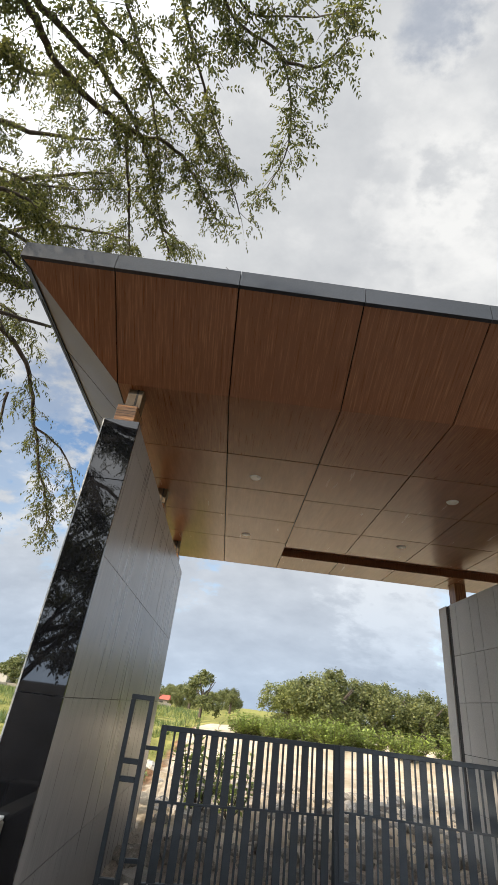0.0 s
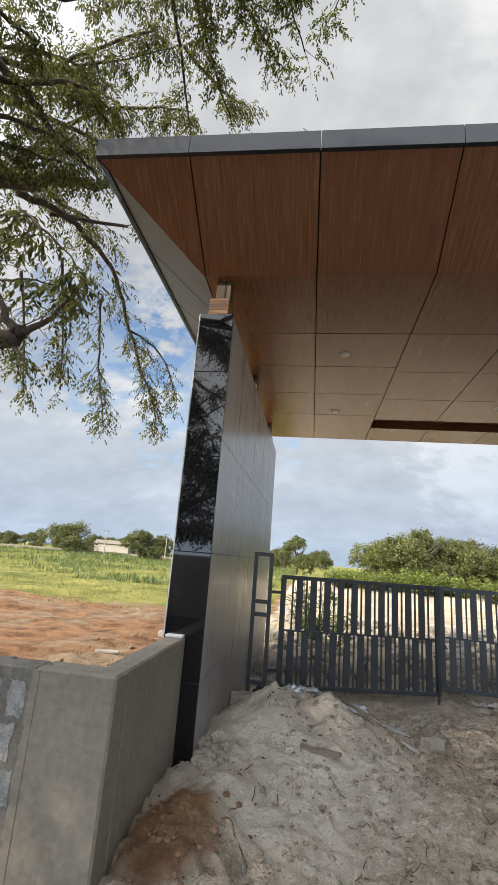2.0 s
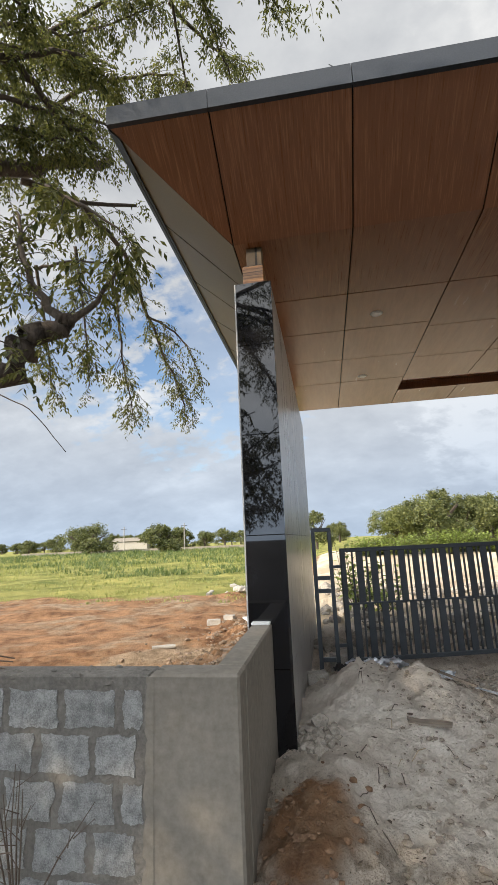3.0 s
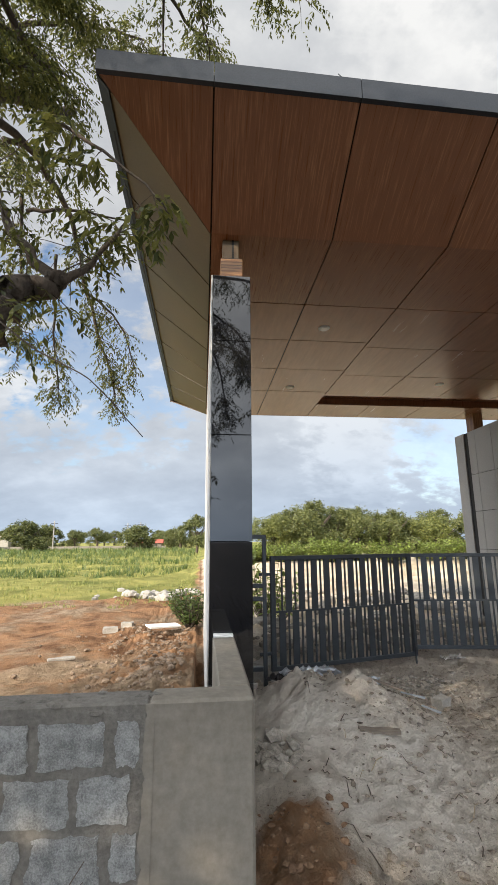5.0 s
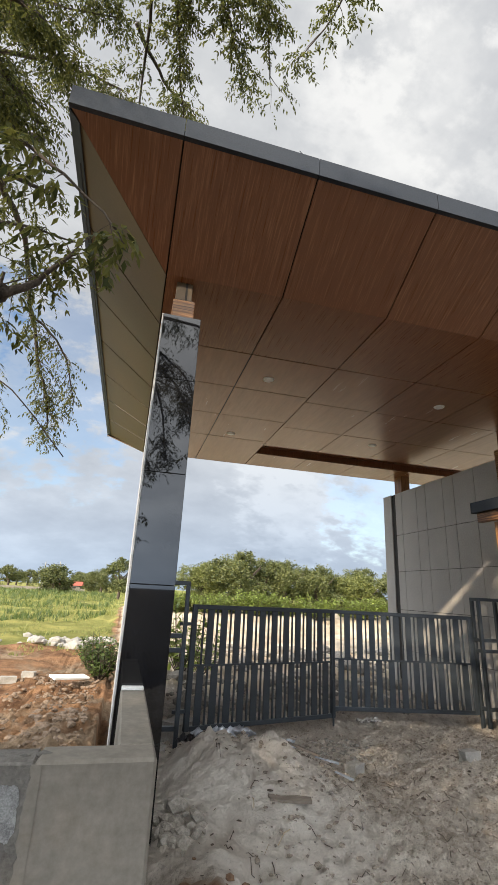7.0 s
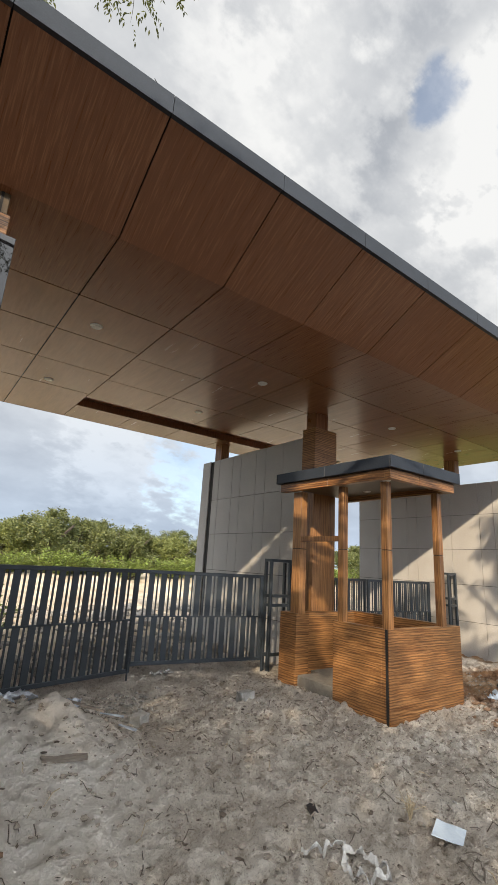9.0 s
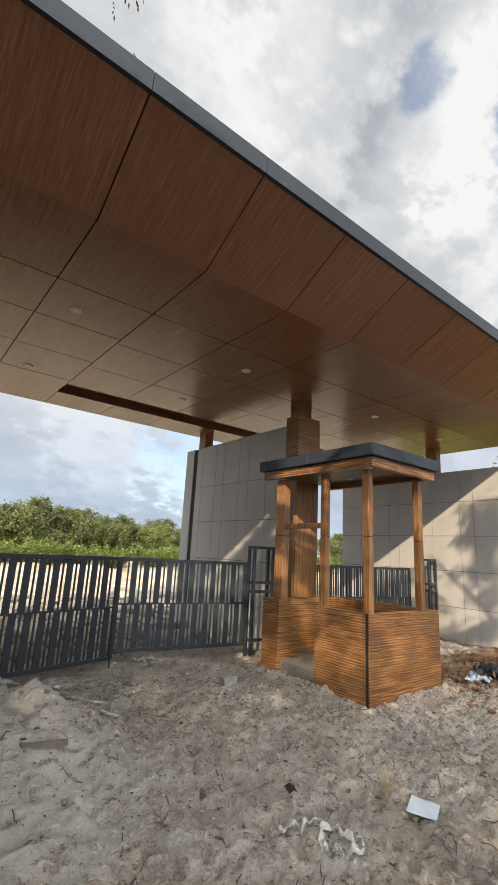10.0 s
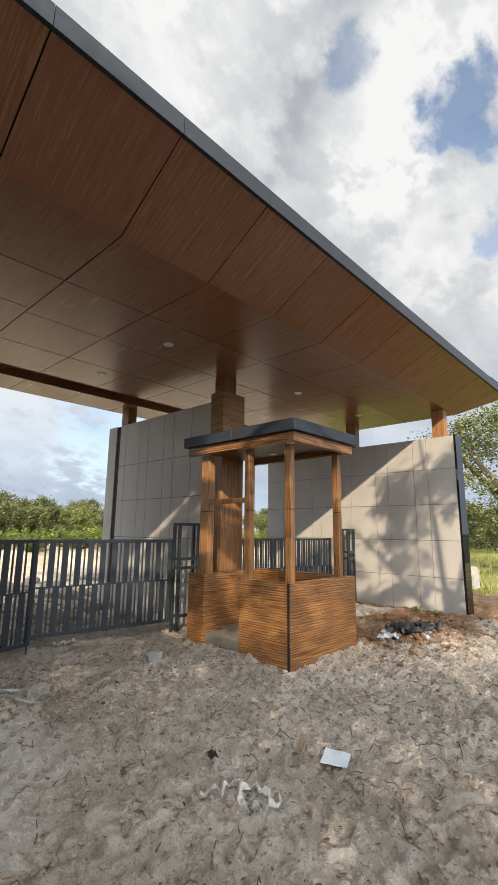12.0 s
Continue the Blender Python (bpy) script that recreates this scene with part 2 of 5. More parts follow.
M_BARK = material("bark", (0.035, 0.026, 0.02), (0.12, 0.095, 0.075), 0.95, 0, 9, 50, 0.9, (1, 1, 0.4))


def ramp_mix(nt, fac, a, b):
    mx = nt.nodes.new("ShaderNodeMixRGB")
    nt.links.new(fac, mx.inputs["Fac"])
    for sock, v in (("Color1", a), ("Color2", b)):
        if isinstance(v, tuple):
            mx.inputs[sock].default_value = (*v, 1)
        else:
            nt.links.new(v, mx.inputs[sock])
    return mx.outputs[0]


def ground_material():
    """Pale sand on the drive, red laterite soil on the plot beside it, grass far out; borders broken by noise."""
    mt = bpy.data.materials.new("ground_soil")
    mt.use_nodes = True
    nt = mt.node_tree
    bs = nt.nodes["Principled BSDF"]
    ge = nt.nodes.new("ShaderNodeNewGeometry")
    at = nt.nodes.new("ShaderNodeAttribute"); at.attribute_name = "zone"
    sp = nt.nodes.new("ShaderNodeSeparateColor")
    nt.links.new(at.outputs["Color"], sp.inputs[0])

    def nz(scale, detail=6.0, rough=0.6):
        n = node(nt, "ShaderNodeTexNoise", Scale=scale, Detail=detail, Roughness=rough)
        nt.links.new(ge.outputs["Position"], n.inputs["Vector"])
        return n.outputs["Fac"]

    def ramp(fac, lo, hi, a, b):
        r = nt.nodes.new("ShaderNodeValToRGB")
        r.color_ramp.elements[0].position, r.color_ramp.elements[0].color = lo, (*a, 1)
        r.color_ramp.elements[1].position, r.color_ramp.elements[1].color = hi, (*b, 1)
        nt.links.new(fac, r.inputs[0])
        return r.outputs[0]

    def border(value, wob, width):
        n = nz(wob)
        m = nt.nodes.new("ShaderNodeMath"); m.operation = "MULTIPLY_ADD"
        m.inputs[1].default_value, m.inputs[2].default_value = 0.7, -0.35
        nt.links.new(n, m.inputs[0])
        a = nt.nodes.new("ShaderNodeMath"); a.operation = "ADD"
        nt.links.new(value, a.inputs[0]); nt.links.new(m.outputs[0], a.inputs[1])
        r = nt.nodes.new("ShaderNodeMapRange"); r.interpolation_type = "SMOOTHSTEP"
        r.inputs["From Min"].default_value, r.inputs["From Max"].default_value = 0.5 - width, 0.5 + width
        nt.links.new(a.outputs[0], r.inputs["Value"])
        return r.outputs[0]

    sand = ramp(nz(1.3), 0.36, 0.64, (0.54, 0.468, 0.39), (0.77, 0.695, 0.605))
    # dark mottling: debris stains, and tiny shadows between lumps painted as tone
    specks = ramp(nz(34, 7, 0.8), 0.36, 0.46, (0.2, 0.18, 0.155), (1.0, 1.0, 1.0))
    mul = nt.nodes.new("ShaderNodeMixRGB"); mul.blend_type = "MULTIPLY"; mul.inputs["Fac"].default_value = 0.6
    nt.links.new(sand, mul.inputs["Color1"]); nt.links.new(specks, mul.inputs["Color2"])
    dim = ramp(nz(7.5, 10, 0.76), 0.38, 0.5, (0.44, 0.39, 0.33), (1.0, 1.0, 1.0))
    mul2 = nt.nodes.new("ShaderNodeMixRGB"); mul2.blend_type = "MULTIPLY"; mul2.inputs["Fac"].default_value = 0.62
    nt.links.new(mul.outputs[0], mul2.inputs["Color1"]); nt.links.new(dim, mul2.inputs["Color2"])
    grit = ramp(nz(120, 3, 0.6), 0.32, 0.44, (0.3, 0.275, 0.25), (1.0, 1.0, 1.0))
    mul3 = nt.nodes.new("ShaderNodeMixRGB"); mul3.blend_type = "MULTIPLY"; mul3.inputs["Fac"].default_value = 0.55
    nt.links.new(mul2.outputs[0], mul3.inputs["Color1"]); nt.links.new(grit, mul3.inputs["Color2"])
    mul2 = mul3
    # the paler sand of the heap, its colour raised for light it lacks
    heap_bright = ramp(nz(2.6, 8, 0.6), 0.36, 0.62, (0.62, 0.55, 0.475), (0.8, 0.735, 0.655))
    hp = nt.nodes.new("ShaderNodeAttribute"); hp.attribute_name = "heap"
    mul = nt.nodes.new("ShaderNodeMixRGB")
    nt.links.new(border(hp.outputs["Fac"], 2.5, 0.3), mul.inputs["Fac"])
    nt.links.new(mul2.outputs[0], mul.inputs["Color1"]); nt.links.new(heap_bright, mul.inputs["Color2"])
    red = ramp(nz(1.6, 12, 0.7), 0.36, 0.62, (0.12, 0.062, 0.034), (0.4, 0.225, 0.12))
    tan = ramp(nz(3.0, 10, 0.7), 0.36, 0.62, (0.17, 0.12, 0.078), (0.41, 0.31, 0.215))
    patches = nt.nodes.new("ShaderNodeMapRange"); patches.interpolation_type = "SMOOTHSTEP"
    patches.inputs["From Min"].default_value, patches.inputs["From Max"].default_value = 0.46, 0.6
    nt.links.new(nz(0.45, 8, 0.65), patches.inputs["Value"])
    red = ramp_mix(nt, patches.outputs[0], red, tan)
    grass = ramp(nz(0.35, 9, 0.65), 0.36, 0.64, (0.115, 0.135, 0.035), (0.36, 0.335, 0.105))
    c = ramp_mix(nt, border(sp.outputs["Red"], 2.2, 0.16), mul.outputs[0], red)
    pale = ramp(nz(0.7, 8), 0.36, 0.64, (0.46, 0.37, 0.26), (0.74, 0.64, 0.5))
    c = ramp_mix(nt, border(sp.outputs["Blue"], 0.8, 0.12), c, pale)
    c = ramp_mix(nt, border(sp.outputs["Green"], 0.5, 0.1), c, grass)
    # unseen ground behind the eye, made dark for the granite to mirror
    rear_dark = nt.nodes.new("ShaderNodeAttribute"); rear_dark.attribute_name = "rear_dark"
    c = ramp_mix(nt, border(rear_dark.outputs["Fac"], 1.5, 0.1), c, ramp(nz(25, 6, 0.7), 0.36, 0.64, (0.03, 0.03, 0.031), (0.075, 0.073, 0.07)))
    nt.links.new(c, bs.inputs["Base Color"])
    bs.inputs["Roughness"].default_value = 0.95
    bs.inputs["Specular IOR Level"].default_value = 0.15
    bp = nt.nodes.new("ShaderNodeBump"); bp.inputs["Strength"].default_value = 1.0; bp.inputs["Distance"].default_value = 0.105
    hm = nt.nodes.new("ShaderNodeMath"); hm.operation = "MULTIPLY_ADD"; hm.inputs[1].default_value = 0.4
    nt.links.new(nz(48, 4, 0.7), hm.inputs[0]); nt.links.new(nz(13, 8, 0.72), hm.inputs[2])
    nt.links.new(hm.outputs[0], bp.inputs["Height"])
    nt.links.new(bp.outputs[0], bs.inputs["Normal"])
    return mt


def leaf_material(name, dark, light, through_light=0.35):
    mt = bpy.data.materials.new(name)
    mt.use_nodes = True
    nt = mt.node_tree
    bs = nt.nodes["Principled BSDF"]
    ge = nt.nodes.new("ShaderNodeNewGeometry")
    rp = nt.nodes.new("ShaderNodeValToRGB")
    rp.color_ramp.elements[0].color, rp.color_ramp.elements[1].color = (*dark, 1), (*light, 1)
    nt.links.new(ge.outputs["Random Per Island"], rp.inputs[0])
    nt.links.new(rp.outputs[0], bs.inputs["Base Color"])
    bs.inputs["Roughness"].default_value = 0.5
    tr = nt.nodes.new("ShaderNodeBsdfTranslucent")
    nt.links.new(rp.outputs[0], tr.inputs["Color"])
    mx = nt.nodes.new("ShaderNodeMixShader"); mx.inputs[0].default_value = through_light
    nt.links.new(bs.outputs[0], mx.inputs[1]); nt.links.new(tr.outputs[0], mx.inputs[2])
    nt.links.new(mx.outputs[0], nt.nodes["Material Output"].inputs[0])
    return mt


M_GROUND = ground_material()
M_LEAF = leaf_material("tree_leaf", (0.042, 0.056, 0.016), (0.2, 0.2, 0.05), 0.48)
M_FARLEAF = leaf_material("far_leaf", (0.04, 0.058, 0.018), (0.19, 0.2, 0.066), 0.25)
M_YELLEAF = leaf_material("yellow_leaf", (0.07, 0.09, 0.022), (0.21, 0.22, 0.06), 0.25)
M_SHRUB = leaf_material("shrub_leaf", (0.13, 0.18, 0.037), (0.28, 0.345, 0.075), 0.35)
M_WEED = leaf_material("weed_leaf", (0.045, 0.08, 0.02), (0.15, 0.2, 0.055), 0.3)
M_GRASS = leaf_material("grass_blade", (0.12, 0.165, 0.04), (0.40, 0.39, 0.12), 0.3)

# ---- building helpers ----


def box_bm(x0, x1, y0, y1, z0, z1, bevel=0.0, bm=None):
    bm = bm or bmesh.new()
    vs = [bm.verts.new((x, y, z)) for x in (x0, x1) for y in (y0, y1) for z in (z0, z1)]
    fs = [bm.faces.new([vs[i] for i in f]) for f in ((0, 1, 3, 2), (4, 6, 7, 5), (0, 4, 5, 1), (2, 3, 7, 6), (0, 2, 6, 4), (1, 5, 7, 3))]
    if bevel:
        es = {e for f in fs for e in f.edges}
        bmesh.ops.bevel(bm, geom=list(es), offset=bevel, segments=1, affect="EDGES", profile=0.5)
    return bm


def prism_bm(poly, axis, a, b, bm=None):
    """A closed outline pushed along an axis from a to b."""
    bm = bm or bmesh.new()

    def at(p, v):
        return {"x": (v, p[0], p[1]), "y": (p[0], v, p[1]), "z": (p[0], p[1], v)}[axis]
    lo = [bm.verts.new(at(p, a)) for p in poly]
    hi = [bm.verts.new(at(p, b)) for p in poly]
    n = len(poly)
    bm.faces.new(lo); bm.faces.new(hi[::-1])
    for i in range(n):
        bm.faces.new((lo[i], hi[i], hi[(i + 1) % n], lo[(i + 1) % n]))
    bmesh.ops.recalc_face_normals(bm, faces=bm.faces)
    return bm


def mesh_ob(name, bm, mat_, smooth=False):
    me = bpy.data.meshes.new(name)
    bm.to_mesh(me)
    bm.free()
    for m in (mat_ if isinstance(mat_, (list, tuple)) else [mat_]):
        me.materials.append(m)
    if smooth:
        me.polygons.foreach_set("use_smooth", [True] * len(me.polygons))
    return new(name, me)


def part(name, bm, mat_, parent, label="", smooth=False):
    ob = mesh_ob(name, bm, mat_, smooth)
    ob.parent = parent
    ob.matrix_parent_inverse = Matrix()
    if label:
        ob["label"] = label
    return ob


def thing(name, label, category, at=(0, 0, 0), group="", kind="", turn=0):
    ob = new(name)
    ob.matrix_world = pose(*at, 0, 0, turn)
    return tagged(ob, label, category, group, kind)


def raw_ob(name, verts, faces, mat_, parent=None, smooth=False):
    me = bpy.data.meshes.new(name)
    me.from_pydata(verts, [], faces)
    me.materials.append(mat_)
    if smooth:
        me.polygons.foreach_set("use_smooth", [True] * len(me.polygons))
    ob = new(name, me)
    if parent:
        ob.parent = parent
    return ob


def tube_bm(pts, radii, sides=6, bm=None):
    """A tapered tube through points."""
    bm = bm or bmesh.new()
    rings = []
    for i, p in enumerate(pts):
        p = Vector(p)
        d = (Vector(pts[min(i + 1, len(pts) - 1)]) - Vector(pts[max(i - 1, 0)])).normalized()
        u = d.cross(Vector((0.31, 0.17, 0.93))).normalized()
        v = d.cross(u)
        rings.append([bm.verts.new(p + (u * math.cos(2 * math.pi * k / sides) + v * math.sin(2 * math.pi * k / sides)) * radii[i]) for k in range(sides)])
    for a, b in zip(rings, rings[1:]):
        for k in range(sides):
            bm.faces.new((a[k], a[(k + 1) % sides], b[(k + 1) % sides], b[k]))
    bm.faces.new(rings[0][::-1]); bm.faces.new(rings[-1])
    return bm

# ---- ground ----
PX0, PX1, PYF, PYB = -1.48, -1.13, 4.55, 10.6      # the tiled pylon wall
STUB_X, STUB_Y, STUB_Z = -1.28, 3.06, 1.08          # the low plastered return wall


def ground_height(x, y):
    n = noise.noise((x * 0.35, y * 0.35, 0.0)) * 0.06 + noise.noise((x * 1.3, y * 1.3, 3.0)) * 0.035
    near = 1.0 / (1.0 + max(0.0, math.hypot(x - 1, y - 4) - 7) ** 2 * 0.08)
    # trampled surface: scuffs, footprints and small clods
    n += (noise.noise((x * 3.1, y * 3.6, 2.0)) * 0.04 - abs(noise.noise((x * 5.0, y * 6.0, 7.0))) * 0.085 + noise.noise((x * 10, y * 11, 9.0)) * 0.04 - max(0.0, noise.noise((x * 12, y * 13, 12.0)) - 0.1) * 0.16 + noise.noise((x * 23, y * 24, 15.0)) * 0.022) * near
    heap = 0.54 * math.exp(-((x + 0.3) / 0.85) ** 2 - ((y - 5.5) / 0.95) ** 2) + 0.14 * math.exp(-((x + 0.75) / 0.55) ** 2 - ((y - 4.25) / 0.6) ** 2)
    n += heap * (1.0 + 0.26 * noise.noise((x * 2.3, y * 2.3, 4.0)) - 0.12 * abs(noise.noise((x * 4.1, y * 4.1, 14.0))))
    # red soil banked against the low wall
    n += 0.2 * math.exp(-((x + 0.95) / 0.35) ** 2 - ((y - 3.6) / 0.5) ** 2)
    if x < -1.6 and y > 3.1:
        n += 0.35 * math.exp(-((x + 1.9) / 0.8) ** 2 - ((y - 6.5) / 2.6) ** 2) + noise.noise((x * 2.1, y * 2.1, 1.0)) * 0.12 * math.exp(-((x + 2.6) / 2.6) ** 2)
    # turned earth in front of the east wall
    turned = math.exp(-((x - 7.2) / 1.6) ** 2 - ((y - 4.4) / 0.85) ** 2)
    n += turned * (0.1 + 0.13 * noise.noise((x * 3.4, y * 3.4, 6.0)) + 0.08 * noise.noise((x * 8, y * 8, 8.0)))
    if y > 9:
        n += noise.noise((x * 0.9, y * 0.9, 5.0)) * 0.2 * min(1, (y - 9) / 4) * math.exp(-max(0, y - 25) / 20)
        rise = min(1.0, max(0.0, (y - 24.6 - noise.noise((x * 0.3, 1.0, 2.0))) / 1.2))
        n += 0.62 * rise * rise * (3 - 2 * rise) * min(1.0, max(0.0, (x + 3) / 3)) * (1 + 0.25 * noise.noise((x * 0.25, 0.0, 2.0))) * math.exp(-max(0, y - 45) / 20)
    return n


def grid_line(a, b, step, far, count):
    core = np.arange(a, b + 1e-6, step)
    out = np.geomspace(1.0, 1.0 + far, count + 1)[1:] - 1.0
    return np.concatenate([a - out[::-1], core, b + out])


def build_ground():
    xs = grid_line(-3.0, 9.0, 0.028, 1500, 50)
    ys = grid_line(1.1, 8.2, 0.026, 1500, 64)
    verts = [(x, y, ground_height(x, y)) for y in ys for x in xs]
    w = len(xs)
    faces = [(j * w + i, j * w + i + 1, (j + 1) * w + i + 1, (j + 1) * w + i) for j in range(len(ys) - 1) for i in range(w - 1)]
    ob = raw_ob("ground", verts, faces, M_GROUND, smooth=True)
    col = ob.data.color_attributes.new("zone", "FLOAT_COLOR", "POINT")
    vals = np.zeros((len(verts), 4), dtype=np.float32)
    sm = lambda v: min(1.0, max(0.0, v))
    for k, (x, y, z) in enumerate(verts):
        r = sm((-1.45 - x) / 0.5 + 0.5) if y > 3.2 else 0.0
        r = max(r, sm(1.1 - math.hypot((x + 1.0) / 0.45, (y - 3.5) / 0.6)), sm(1.3 - math.hypot((x - 7.9) / 2.6, (y - 4.9) / 1.5)), sm((x - 9.3) / 0.6))
        g = max(sm((y - 15) / 3) * sm((-1.0 - x) / 1.5), sm((x - 13.5) / 2) * sm((0.75 * x + 1 - y) / 3), sm((y - 40) / 6), sm((-20 - y) / 5))
        p = sm((y - 9.5) / 2) * sm((x + 2.2) / 1.5) * sm((34 - x) / 4)
        vals[k] = (r, g, p, 1)
    col.data.foreach_set("color", vals.ravel())
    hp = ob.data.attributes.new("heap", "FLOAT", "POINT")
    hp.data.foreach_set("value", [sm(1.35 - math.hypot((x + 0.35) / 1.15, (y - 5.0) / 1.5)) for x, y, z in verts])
    ln = ob.data.attributes.new("rear_dark", "FLOAT", "POINT")
    ln.data.foreach_set("value", [sm((-1.2 - y) / 1.0) for x, y, z in verts])
    return tagged(ob, "pale trampled sand drive beside red soil and grassland", "ground", kind="structure")


build_ground()

# ---- entrance canopy ----
CX0, CX1, CYF, CYB = -2.43, 11.63, 3.66, 12.2
KX0, KX1, KYF, KYB = -1.5, 10.7, 4.64, 11.2
ZF, ZS, ZT = 5.38, 4.77, 5.58
JOINTS = [-1.5 + 1.22 * i for i in range(11)]


def front_z(x):
    """The front edge falls gently along its length."""
    d = x - CX0
    return 5.437 - 0.026 * d + 0.0009 * d * d



def slab_bm(poly, thick, bm=None):
    """A panel from a flat outline in space, with thickness upwards."""
    bm = bm or bmesh.new()
    lo = [bm.verts.new(p) for p in poly]
    hi = [bm.verts.new((p[0], p[1], p[2] + thick)) for p in poly]
    n = len(poly)
    bm.faces.new(lo); bm.faces.new(hi[::-1])
    for i in range(n):
        bm.faces.new((lo[i], hi[i], hi[(i + 1) % n], lo[(i + 1) % n]))
    bmesh.ops.recalc_face_normals(bm, faces=bm.faces)
    return bm


def build_canopy():
    can = thing("entrance_canopy", "long flat canopy with wood-look soffit panels and dark metal fascia", "canopy", (4, 8, ZS))
    inv = Matrix.Translation((-4, -8, -ZS))

    def add(name, bm, m, label=""):
        bm.transform(inv)
        return part(name, bm, m, can, label)
    G = 0.007
    edges = JOINTS
    # roof body above the panels, seen only as the dark bottom of the joints
    body = prism_bm([(KYF + 0.2, ZS + 0.17), (KYB - 0.2, ZS + 0.17), (CYB - 0.06, ZF + 0.06), (CYB - 0.06, ZT - 0.02), (CYF + 0.06, ZT - 0.16), (CYF + 0.06, ZF + 0.06)], "x", KX0 - 0.008, KX1 + 0.008)
    add("roof_body", body, M_GAP)
    for s, (kx, cx) in enumerate(((KX0 + 0.06, CX0 + 0.06), (KX1 - 0.06, CX1 - 0.06))):
        bm = bmesh.new()
        lo = [(kx, KYF + 0.1, ZS + 0.09), (kx, KYB - 0.1, ZS + 0.09), (cx, CYB - 0.1, ZF + 0.05), (cx, CYF + 0.1, ZF + 0.05)]
        hi = [(kx, CYF + 0.06, ZT - 0.02), (kx, CYB - 0.06, ZT - 0.02), (cx, CYB - 0.06, ZT - 0.02), (cx, CYF + 0.06, ZT - 0.02)]
        v = [bm.verts.new(p) for p in lo + hi]
        for f in ((0, 1, 2, 3), (4, 7, 6, 5), (0, 3, 7, 4), (1, 5, 6, 2), (2, 6, 7, 3), (0, 4, 5, 1)):
            bm.faces.new([v[i] for i in f])
        bmesh.ops.recalc_face_normals(bm, faces=bm.faces)
        add("roof_body", bm, M_GAP)
    # sloping front panels, each folded on to the first flat strip
    Y1 = 5.92
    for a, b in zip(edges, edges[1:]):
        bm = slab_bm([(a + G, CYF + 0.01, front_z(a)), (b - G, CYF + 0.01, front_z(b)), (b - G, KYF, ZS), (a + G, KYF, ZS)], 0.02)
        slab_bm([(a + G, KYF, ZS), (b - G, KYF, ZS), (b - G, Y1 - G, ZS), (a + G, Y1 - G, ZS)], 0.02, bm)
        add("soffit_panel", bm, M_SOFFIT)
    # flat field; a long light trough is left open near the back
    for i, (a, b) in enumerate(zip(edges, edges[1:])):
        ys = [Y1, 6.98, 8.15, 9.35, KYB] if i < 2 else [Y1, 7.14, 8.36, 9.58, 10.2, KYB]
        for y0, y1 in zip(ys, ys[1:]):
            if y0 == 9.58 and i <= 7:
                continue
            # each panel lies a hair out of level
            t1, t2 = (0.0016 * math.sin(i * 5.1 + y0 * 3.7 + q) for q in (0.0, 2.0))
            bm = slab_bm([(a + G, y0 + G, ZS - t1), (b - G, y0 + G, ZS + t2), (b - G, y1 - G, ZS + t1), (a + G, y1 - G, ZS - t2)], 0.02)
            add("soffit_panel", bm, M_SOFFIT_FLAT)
    for a, b, c, d, e, f in ((JOINTS[2] + 0.01, JOINTS[10] - 0.3, 9.55, 10.23, ZS + 0.15, ZS + 0.16), (JOINTS[2] + 0.012, JOINTS[10] - 0.3, 10.2, 10.206, ZS + 0.021, ZS + 0.149),
                             (JOINTS[2] + 0.012, JOINTS[10] - 0.3, 9.574, 9.58, ZS + 0.021, ZS + 0.149), (JOINTS[2] - 0.002, JOINTS[2] + 0.005, 9.581, 10.199, ZS + 0.021, ZS + 0.149)):
        add("trough_lining", box_bm(a, b, c, d, e, f), M_SOFFIT)
    # hip ends and the back slope
    for sx, (kx, cx) in ((-1, (KX0, CX0)), (1, (KX1, CX1))):
        bm = slab_bm([(cx - sx * 0.01, CYF + 0.01, front_z(cx)), (kx - sx * -G, CYF + 0.01, front_z(kx)), (kx + sx * G, KYF, ZS)], 0.02)
        add("soffit_panel", bm, M_SOFFIT)
        n = 7
        for k in range(n):
            t0, t1 = k / n, (k + 1) / n
            H = 0.013
            yk0, yk1 = KYF + (KYB - KYF) * t0 + H, KYF + (KYB - KYF) * t1 - H
            yc0, yc1 = CYF + (CYB - CYF) * t0 + H, CYF + (CYB - CYF) * t1 - H
            bm = slab_bm([(cx - sx * 0.01, yc0, front_z(cx)), (kx + sx * G, yk0, ZS), (kx + sx * G, yk1, ZS), (cx - sx * 0.01, yc1, front_z(cx))], 0.02)
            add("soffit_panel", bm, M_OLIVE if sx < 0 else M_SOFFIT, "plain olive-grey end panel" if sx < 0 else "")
    for sx, (kx, cx) in ((-1, (KX0, CX0)), (1, (KX1, CX1))):
        dz = (front_z(cx) - ZS) / abs(cx - kx)
        add("edge_trim", slab_bm([(cx, CYF + 0.03, front_z(cx) - 0.012), (cx - sx * 0.085, CYF + 0.09, front_z(cx) - 0.085 * dz - 0.012), (cx - sx * 0.085, CYB - 0.09, front_z(cx) - 0.085 * dz - 0.012), (cx, CYB - 0.03, front_z(cx) - 0.012)], 0.01), M_FASCIA)
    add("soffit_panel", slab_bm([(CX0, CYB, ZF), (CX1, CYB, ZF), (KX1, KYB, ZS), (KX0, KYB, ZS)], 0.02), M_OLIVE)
    # fascia sheets
    fe = [CX0] + JOINTS + [CX1]
    for a, b in zip(fe, fe[1:]):
        bm = prism_bm([(CYF - 0.02, -0.01), (CYF + 0.03, -0.01), (CYF + 0.03, 0.17), (CYF + 0.25, 0.18), (CYF + 0.25, 0.19), (CYF - 0.02, 0.185)], "x", a + 0.003, b - 0.003)
